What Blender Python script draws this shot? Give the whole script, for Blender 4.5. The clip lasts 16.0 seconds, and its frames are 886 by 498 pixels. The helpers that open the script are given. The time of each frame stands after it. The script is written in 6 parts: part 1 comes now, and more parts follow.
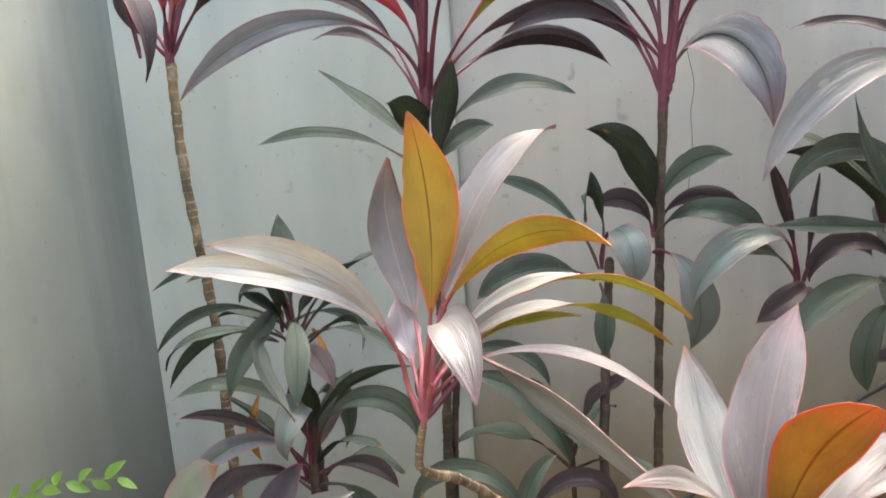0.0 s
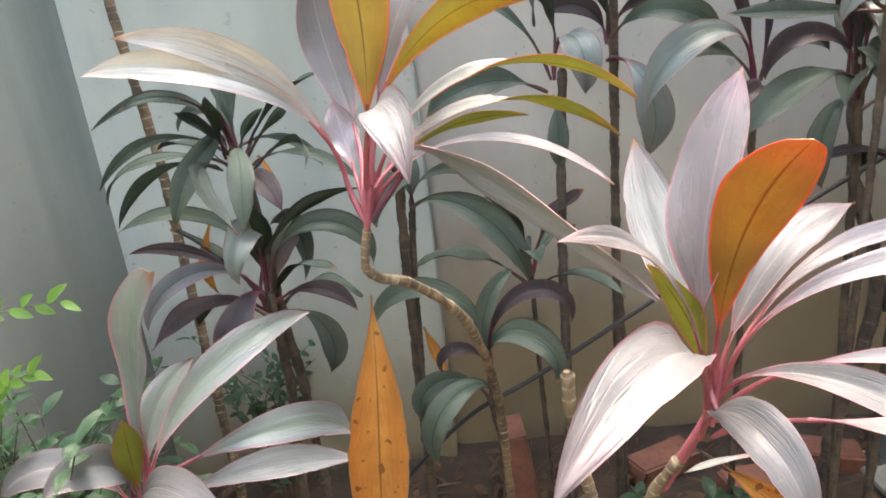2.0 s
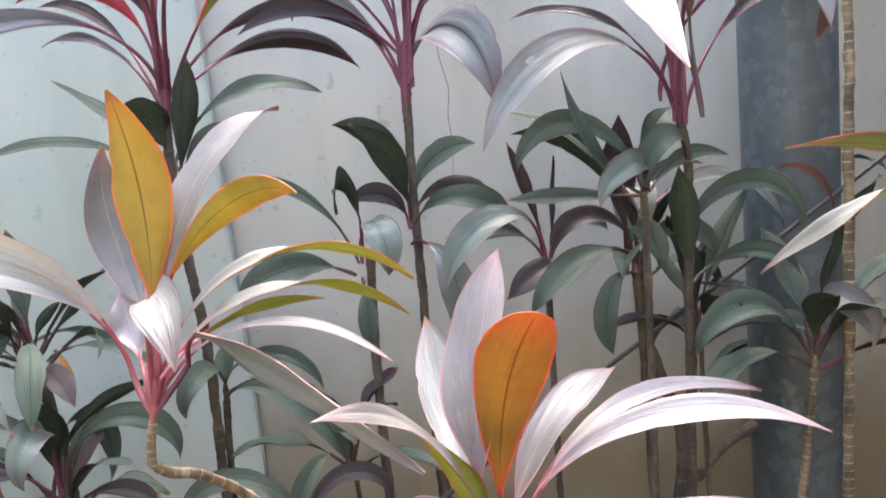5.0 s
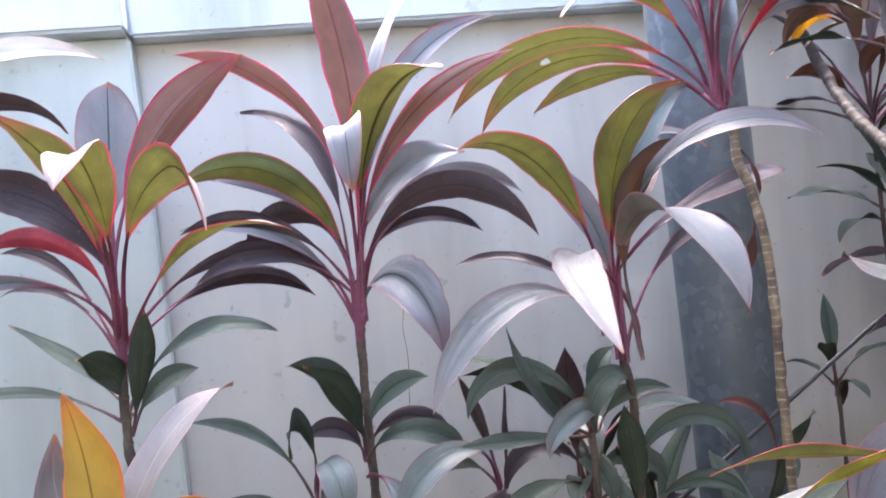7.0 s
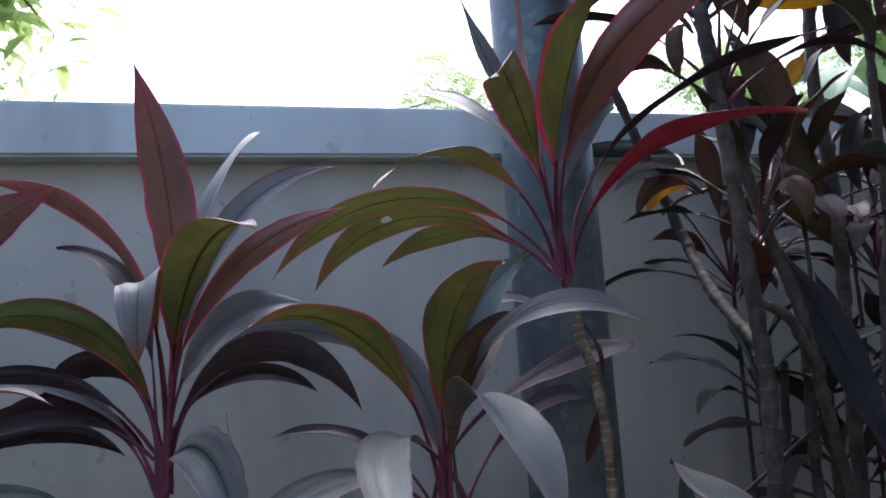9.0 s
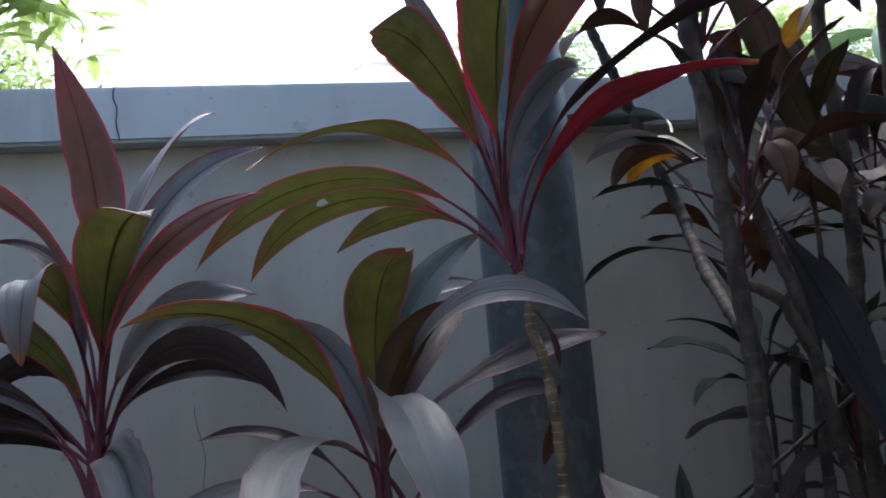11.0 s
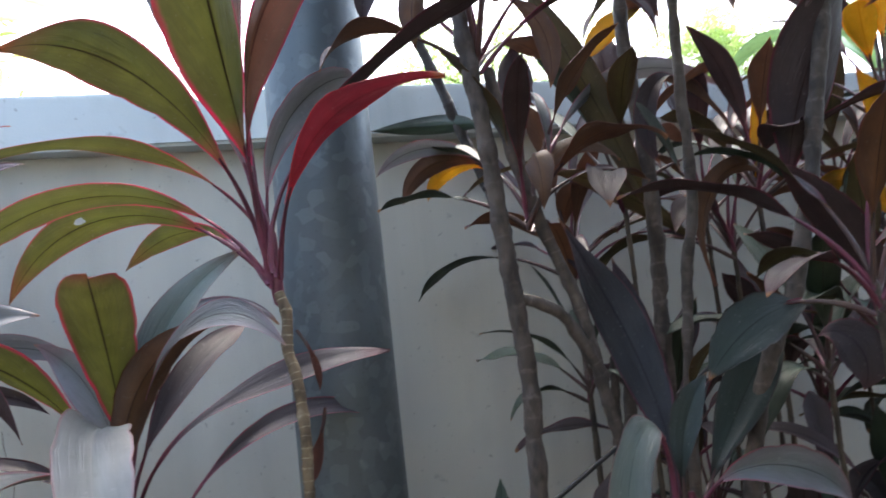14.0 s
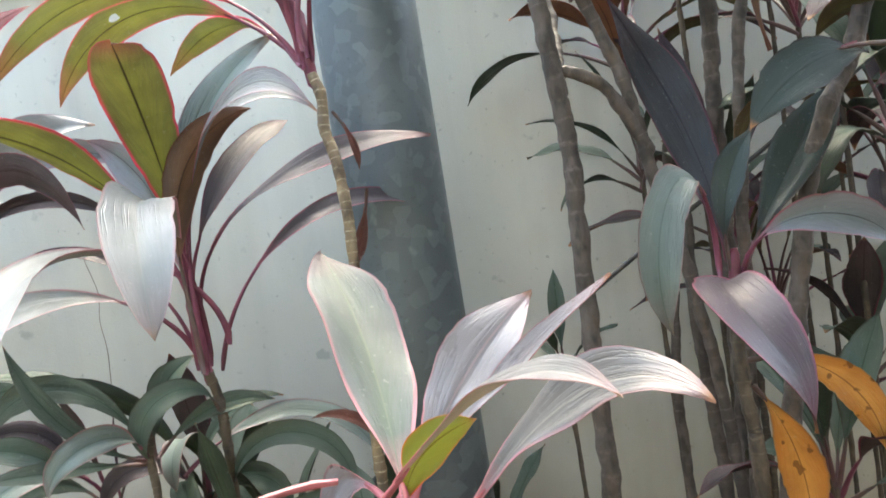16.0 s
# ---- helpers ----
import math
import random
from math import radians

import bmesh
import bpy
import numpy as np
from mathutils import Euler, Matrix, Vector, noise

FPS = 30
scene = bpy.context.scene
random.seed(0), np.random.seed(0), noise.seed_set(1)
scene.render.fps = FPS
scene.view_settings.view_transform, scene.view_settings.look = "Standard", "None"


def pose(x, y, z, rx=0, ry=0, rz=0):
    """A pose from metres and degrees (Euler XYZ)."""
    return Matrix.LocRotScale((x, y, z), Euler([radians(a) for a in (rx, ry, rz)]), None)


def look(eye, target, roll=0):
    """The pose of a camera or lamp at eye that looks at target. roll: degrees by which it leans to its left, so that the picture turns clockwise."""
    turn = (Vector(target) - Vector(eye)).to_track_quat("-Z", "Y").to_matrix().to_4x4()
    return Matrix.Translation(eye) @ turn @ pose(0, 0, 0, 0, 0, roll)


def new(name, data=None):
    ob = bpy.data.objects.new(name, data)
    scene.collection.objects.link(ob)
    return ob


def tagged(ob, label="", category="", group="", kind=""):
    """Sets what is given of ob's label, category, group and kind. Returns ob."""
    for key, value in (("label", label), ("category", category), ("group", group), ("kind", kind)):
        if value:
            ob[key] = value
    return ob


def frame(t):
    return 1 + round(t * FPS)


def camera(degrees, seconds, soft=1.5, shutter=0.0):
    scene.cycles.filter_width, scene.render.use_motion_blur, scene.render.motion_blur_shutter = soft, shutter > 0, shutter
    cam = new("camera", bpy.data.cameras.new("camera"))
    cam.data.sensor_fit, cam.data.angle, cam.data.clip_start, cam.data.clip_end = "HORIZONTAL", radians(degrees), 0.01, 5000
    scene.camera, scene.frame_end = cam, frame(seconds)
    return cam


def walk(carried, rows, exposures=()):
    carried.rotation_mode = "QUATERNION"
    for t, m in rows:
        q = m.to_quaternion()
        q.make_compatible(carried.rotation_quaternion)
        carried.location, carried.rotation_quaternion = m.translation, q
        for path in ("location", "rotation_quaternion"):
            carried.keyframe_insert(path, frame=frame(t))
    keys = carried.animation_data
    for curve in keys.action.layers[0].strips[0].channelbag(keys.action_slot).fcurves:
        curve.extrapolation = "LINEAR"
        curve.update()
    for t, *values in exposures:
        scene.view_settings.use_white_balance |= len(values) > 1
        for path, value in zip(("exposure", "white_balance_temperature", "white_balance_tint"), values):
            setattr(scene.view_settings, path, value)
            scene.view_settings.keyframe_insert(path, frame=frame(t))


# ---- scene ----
cam = camera(57.65, 16.0, soft=1.7, shutter=0.3)
ROWS = [
    (0.0, 0.088, 0.053, 1.587, 3.90, -12.33, 3.57),
    (0.5, 0.098, 0.055, 1.567, 3.34, -15.14, 3.97),
    (1.0, 0.103, 0.065, 1.533, 2.98, -17.34, 5.41),
    (1.5, 0.107, 0.066, 1.499, 1.74, -19.65, 5.27),
    (2.0, 0.125, 0.066, 1.476, 1.30, -21.78, 5.86),
    (2.5, 0.154, 0.068, 1.454, -0.46, -23.06, 6.37),
    (3.0, 0.181, 0.075, 1.441, -2.57, -24.45, 5.95),
    (3.5, 0.207, 0.074, 1.440, -5.05, -23.35, 6.03),
    (4.0, 0.245, 0.064, 1.456, -7.71, -19.74, 5.76),
    (4.2, 0.242, 0.057, 1.455, -8.19, -17.31, 5.26),
    (6.3, 0.205, 0.005, 1.625, -10.36, -5.09, 6.92),
    (6.5, 0.218, 0.005, 1.660, -11.02, -4.51, 6.30),
    (7.0, 0.262, -0.006, 1.686, -11.64, -0.91, 6.93),
    (7.5, 0.308, -0.030, 1.721, -12.84, 2.65, 6.43),
    (8.0, 0.377, -0.036, 1.795, -13.48, 4.76, 6.50),
    (8.5, 0.385, 0.022, 1.775, -17.80, 6.05, 5.35),
    (8.7, 0.411, 0.045, 1.777, -18.44, 6.26, 4.47),
    (10.8, 0.705, 0.148, 1.786, -11.07, 5.70, 4.27),
    (11.0, 0.718, 0.141, 1.788, -12.82, 5.10, 5.13),
    (11.5, 0.766, 0.120, 1.797, -14.16, 6.58, 4.87),
    (12.0, 0.935, 0.106, 1.811, -15.83, 8.54, 5.42),
    (12.3, 1.018, 0.095, 1.837, -18.61, 7.85, 5.75),
    (12.5, 1.063, 0.091, 1.837, -19.25, 8.16, 6.24),
    (13.0, 1.085, 0.079, 1.833, -19.81, 10.06, 6.58),
    (13.5, 1.073, 0.085, 1.814, -17.54, 7.85, 4.99),
    (14.0, 1.067, 0.100, 1.784, -14.95, 4.97, 6.25),
    (14.5, 1.086, 0.105, 1.781, -10.22, 3.87, 10.27),
    (15.0, 1.079, 0.100, 1.715, -10.73, 0.27, 10.27),
    (15.3, 1.081, 0.092, 1.702, -9.91, -2.98, 11.32),
    (15.5, 1.095, 0.105, 1.672, -9.62, -2.41, 10.55),
    (16.0, 1.116, 0.096, 1.642, -9.41, -4.44, 9.09),
]
EXPOSURES = [(0.0, 3.92, 7450, 11), (1.5, 4.12, 7300, 11), (3.0, 4.17, 7100, 12), (4.2, 4.23, 6950, 12), (6.3, 4.2, 6550, 18), (7.5, 3.95, 6250, 22), (8.0, 3.35, 6050, 22), (8.5, 2.2, 5800, 17), (11.0, 1.85, 6000, 10),
             (11.5, 2.12, 6050, 10), (12.0, 2.1, 6050, 11), (12.6, 2.68, 6050, 11), (13.3, 3.2, 6100, 11), (14.0, 3.15, 6450, 9), (14.5, 3.85, 6850, 9), (15.0, 3.65, 7150, 9), (15.4, 4.1, 7080, 3), (16.0, 4.28, 7130, 2)]
walk(cam, [(t, pose(x, y, z, 90 + pitch, roll, yaw)) for t, x, y, z, yaw, pitch, roll in ROWS], EXPOSURES)

# ---- world and light ----
world = bpy.data.worlds.new("overcast_sky")
scene.world = world
world.use_nodes = True
wn, wl = world.node_tree.nodes, world.node_tree.links
sky = wn.new("ShaderNodeTexSky")
sky.sky_type = "NISHITA"
sky.sun_disc = False
sky.sun_elevation, sky.sun_rotation = radians(58), radians(20)
sky.dust_density, sky.air_density = 4.0, 1.0
wl.new(sky.outputs[0], wn["Background"].inputs[0])
wn["Background"].inputs[1].default_value = 0.15
sun = new("sun", bpy.data.lights.new("sun", "SUN"))
sun.data.energy, sun.data.angle, sun.data.color = 0.55, radians(50), (1.0, 0.97, 0.92)
sun.matrix_world = look((0.0, 0.0, 0.0), (-0.12, -0.42, -0.9))


# ---- materials ----
def material(name):
    m = bpy.data.materials.new(name)
    m.use_nodes = True
    nt = m.node_tree
    return m, nt.nodes, nt.links, nt.nodes["Principled BSDF"]


def node(nodes, kind, **values):
    n = nodes.new(kind)
    for key, v in values.items():
        n.inputs[key].default_value = v
    return n


def mix(nodes, links, fac, a, b, blend="MIX"):
    n = nodes.new("ShaderNodeMix")
    n.data_type, n.blend_type = "RGBA", blend
    for socket, v in ((n.inputs[0], fac), (n.inputs[6], a), (n.inputs[7], b)):
        if isinstance(v, bpy.types.NodeSocket):
            links.new(v, socket)
        elif isinstance(v, tuple):
            socket.default_value = (*v, 1.0)[:4]
        else:
            socket.default_value = v
    return n.outputs[2]


def ramp(nodes, links, source, low, high, a=0.0, b=1.0):
    n = nodes.new("ShaderNodeMapRange")
    n.inputs[1].default_value, n.inputs[2].default_value = low, high
    n.inputs[3].default_value, n.inputs[4].default_value = a, b
    links.new(source, n.inputs[0])
    return n.outputs[0]


def math_node(nodes, links, op, a, b=None):
    n = nodes.new("ShaderNodeMath")
    n.operation = op
    for socket, v in ((n.inputs[0], a), (n.inputs[1], b)):
        if isinstance(v, bpy.types.NodeSocket):
            links.new(v, socket)
        elif v is not None:
            socket.default_value = v
    return n.outputs[0]


def noise_at(nodes, links, vector, scale, stretch=(1, 1, 1), detail=4.0):
    mp = nodes.new("ShaderNodeMapping")
    mp.inputs["Scale"].default_value = stretch
    links.new(vector, mp.inputs[0])
    n = nodes.new("ShaderNodeTexNoise")
    n.inputs["Scale"].default_value, n.inputs["Detail"].default_value = scale, detail
    links.new(mp.outputs[0], n.inputs[0])
    return n.outputs[0]


def bump(nodes, links, height, bsdf, strength=0.3, distance=0.002):
    n = node(nodes, "ShaderNodeBump", Strength=strength, Distance=distance)
    links.new(height, n.inputs["Height"])
    links.new(n.outputs[0], bsdf.inputs["Normal"])


def leaf_material(name, colour, second, edge, rib, rough, glow, gloss=0.5, spot=0.12, rim_from=0.462):
    """A leaf's face: parallel veins, a midrib, a coloured rim, blotches, and light let through."""
    m, nodes, links, bsdf = material(name)
    co = nodes.new("ShaderNodeTexCoord")
    sep = nodes.new("ShaderNodeSeparateXYZ")
    links.new(co.outputs["UV"], sep.inputs[0])
    across = math_node(nodes, links, "ABSOLUTE", math_node(nodes, links, "SUBTRACT", sep.outputs[0], 0.5))
    # veins leave the midrib at a slant and run to the rim
    slant = math_node(nodes, links, "SUBTRACT", sep.outputs[1], math_node(nodes, links, "MULTIPLY", across, 0.9))
    comb = nodes.new("ShaderNodeCombineXYZ")
    links.new(slant, comb.inputs[0])
    links.new(math_node(nodes, links, "MULTIPLY", sep.outputs[0], 0.25), comb.inputs[1])
    obj = nodes.new("ShaderNodeObjectInfo")
    links.new(math_node(nodes, links, "MULTIPLY", obj.outputs["Random"], 40.0), comb.inputs[2])
    veins = noise_at(nodes, links, comb.outputs[0], 34.0, (1, 1, 1), 3.0)
    blot = noise_at(nodes, links, co.outputs["Object"], 22.0, (1, 1, 1), 4.0)
    fine = noise_at(nodes, links, co.outputs["Object"], 180.0, (1, 1, 1), 2.0)
    c = mix(nodes, links, ramp(nodes, links, math_node(nodes, links, "ADD", math_node(nodes, links, "MULTIPLY", veins, 0.6), across), 0.3, 0.75), colour, second)
    c = mix(nodes, links, ramp(nodes, links, blot, 0.42, 0.72, 0.0, 0.5), c, tuple(v * 0.68 for v in second))
    c = mix(nodes, links, ramp(nodes, links, obj.outputs["Random"], 0, 1, 0.0, 0.35), c, second)
    worn = noise_at(nodes, links, co.outputs["Object"], 8.0, (1, 1, 1), 3.0)
    c = mix(nodes, links, ramp(nodes, links, worn, 0.52, 0.72, 0.0, 0.4), c, tuple(v * 0.55 for v in second))
    c = mix(nodes, links, ramp(nodes, links, math_node(nodes, links, "ADD", sep.outputs[1], math_node(nodes, links, "MULTIPLY", worn, 0.3)), 0.95, 1.25, 0.0, 0.35), c, edge)
    c = mix(nodes, links, ramp(nodes, links, math_node(nodes, links, "ADD", sep.outputs[1], math_node(nodes, links, "MULTIPLY", blot, 0.1)), 0.24, 0.08, 0.0, 0.5), c, edge)
    wide = ramp(nodes, links, sep.outputs[1], 0.36, 0.05, 0.0, 0.09)
    rim = math_node(nodes, links, "ADD", math_node(nodes, links, "ADD", across, wide), math_node(nodes, links, "MULTIPLY", math_node(nodes, links, "SUBTRACT", blot, 0.5), 0.05))
    c = mix(nodes, links, math_node(nodes, links, "MULTIPLY", ramp(nodes, links, rim, rim_from - 0.012, rim_from + 0.03), math_node(nodes, links, "MULTIPLY", ramp(nodes, links, blot, 0.4, 0.65, 0.95, 0.55), ramp(nodes, links, sep.outputs[1], 0.25, 0.9, 1.0, 0.55))), c, edge)
    tip_at = math_node(nodes, links, "ADD", sep.outputs[1], math_node(nodes, links, "MULTIPLY", obj.outputs["Random"], 0.06))
    c = mix(nodes, links, ramp(nodes, links, math_node(nodes, links, "ADD", tip_at, math_node(nodes, links, "MULTIPLY", blot, 0.06)), 1.02, 1.06, 0.0, 0.8), c, (0.34, 0.16, 0.07))
    spots = noise_at(nodes, links, co.outputs["Object"], 55.0, (1, 1, 1), 1.0)
    c = mix(nodes, links, ramp(nodes, links, spots, 0.66 if spot > 0.5 else 0.72, 0.70 if spot > 0.5 else 0.76, 0.0, spot), c, tuple(v * 0.25 for v in second))
    c = mix(nodes, links, ramp(nodes, links, across, 0.022, 0.006), c, rib)
    c = mix(nodes, links, ramp(nodes, links, fine, 0.66, 0.74, 0.0, 0.12), c, (0.5, 0.5, 0.45))
    ridge_at = nodes.new("ShaderNodeCombineXYZ")
    links.new(math_node(nodes, links, "SUBTRACT", math_node(nodes, links, "MULTIPLY", sep.outputs[0], 2.0), math_node(nodes, links, "MULTIPLY", sep.outputs[1], 0.3)), ridge_at.inputs[0])
    links.new(math_node(nodes, links, "MULTIPLY", sep.outputs[1], 0.8), ridge_at.inputs[1])
    links.new(math_node(nodes, links, "MULTIPLY", obj.outputs["Random"], 25.0), ridge_at.inputs[2])
    ridges = noise_at(nodes, links, ridge_at.outputs[0], 2.7, (1, 1, 1), 4.0)
    lines = noise_at(nodes, links, ridge_at.outputs[0], 4.6, (1, 0.55, 1), 2.0)
    crease = math_node(nodes, links, "MULTIPLY", ramp(nodes, links, math_node(nodes, links, "ABSOLUTE", math_node(nodes, links, "SUBTRACT", lines, 0.5)), 0.0, 0.05, 1.0, 0.0), ramp(nodes, links, worn, 0.4, 0.62))
    # shade in the creases is put into the colour, besides the bump
    c = mix(nodes, links, math_node(nodes, links, "MULTIPLY", crease, 0.12), c, tuple(v * 0.4 for v in second))
    links.new(c, bsdf.inputs["Base Color"])
    bsdf.inputs["Specular IOR Level"].default_value = gloss
    links.new(ramp(nodes, links, math_node(nodes, links, "ADD", math_node(nodes, links, "MULTIPLY", blot, 0.5), math_node(nodes, links, "MULTIPLY", ridges, 0.5)), 0.36, 0.64, rough - 0.05, rough + 0.13), bsdf.inputs["Roughness"])
    h = math_node(nodes, links, "ADD", math_node(nodes, links, "MULTIPLY", veins, 0.22), math_node(nodes, links, "MULTIPLY", fine, 0.1))
    h = math_node(nodes, links, "ADD", h, math_node(nodes, links, "MULTIPLY", ridges, 1.5))
    h = math_node(nodes, links, "SUBTRACT", h, math_node(nodes, links, "MULTIPLY", crease, 0.8))
    bump(nodes, links, h, bsdf, 0.7, 0.002)
    lit = nodes.new("ShaderNodeBsdfTranslucent")
    tint = mix(nodes, links, 0.05, c, edge)
    links.new(mix(nodes, links, 1.0, tint, (1.5, 1.5, 1.5), "MULTIPLY"), lit.inputs[0])
    both = nodes.new("ShaderNodeMixShader")
    both.inputs[0].default_value = glow
    links.new(bsdf.outputs[0], both.inputs[1])
    links.new(lit.outputs[0], both.inputs[2])
    links.new(both.outputs[0], nodes["Material Output"].inputs[0])
    return m


def eaten(face, at):
    """The same leaf face with one ragged hole bitten through it."""
    m = face.copy()
    m.name = face.name + "_eaten"
    nodes, links = m.node_tree.nodes, m.node_tree.links
    co = nodes.new("ShaderNodeTexCoord")
    sep = nodes.new("ShaderNodeSeparateXYZ")
    links.new(co.outputs["UV"], sep.inputs[0])
    du = math_node(nodes, links, "MULTIPLY", math_node(nodes, links, "SUBTRACT", sep.outputs[0], 0.5 + 0.5 * at[1]), 1.0)
    dv = math_node(nodes, links, "MULTIPLY", math_node(nodes, links, "SUBTRACT", sep.outputs[1], at[0]), 3.4)
    far = math_node(nodes, links, "SQRT", math_node(nodes, links, "ADD", math_node(nodes, links, "MULTIPLY", du, du), math_node(nodes, links, "MULTIPLY", dv, dv)))
    ragged = math_node(nodes, links, "ADD", far, math_node(nodes, links, "MULTIPLY", noise_at(nodes, links, co.outputs["UV"], 14.0), 0.09))
    gap = math_node(nodes, links, "LESS_THAN", ragged, 0.125)
    clear = nodes.new("ShaderNodeBsdfTransparent")
    out = nodes.new("ShaderNodeMixShader")
    old = nodes["Material Output"].inputs[0].links[0].from_socket
    links.new(gap, out.inputs[0])
    links.new(old, out.inputs[1])
    links.new(clear.outputs[0], out.inputs[2])
    links.new(out.outputs[0], nodes["Material Output"].inputs[0])
    return m


PINK, DRY = (0.50, 0.22, 0.25), (0.3, 0.17, 0.07)
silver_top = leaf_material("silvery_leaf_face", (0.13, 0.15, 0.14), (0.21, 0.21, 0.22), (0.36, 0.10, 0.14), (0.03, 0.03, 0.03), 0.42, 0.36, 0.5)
olive_under = leaf_material("olive_leaf_back", (0.225, 0.26, 0.05), (0.13, 0.165, 0.045), (0.66, 0.05, 0.16), (0.04, 0.05, 0.02), 0.5, 0.6, rim_from=0.455)
green_top = leaf_material("green_leaf_face", (0.062, 0.096, 0.068), (0.095, 0.118, 0.094), (0.06, 0.07, 0.05), (0.03, 0.05, 0.03), 0.5, 0.22, 0.24)
green_under = leaf_material("green_leaf_back", (0.05, 0.08, 0.045), (0.035, 0.05, 0.035), (0.06, 0.05, 0.04), (0.03, 0.03, 0.02), 0.5, 0.3)
dark_top = leaf_material("dark_purple_leaf_face", (0.055, 0.043, 0.046), (0.082, 0.066, 0.07), (0.16, 0.04, 0.06), (0.03, 0.02, 0.03), 0.46, 0.38, 0.25)
dark_under = leaf_material("dark_purple_leaf_back", (0.074, 0.051, 0.05), (0.056, 0.043, 0.044), (0.18, 0.035, 0.06), (0.03, 0.015, 0.015), 0.5, 0.42)
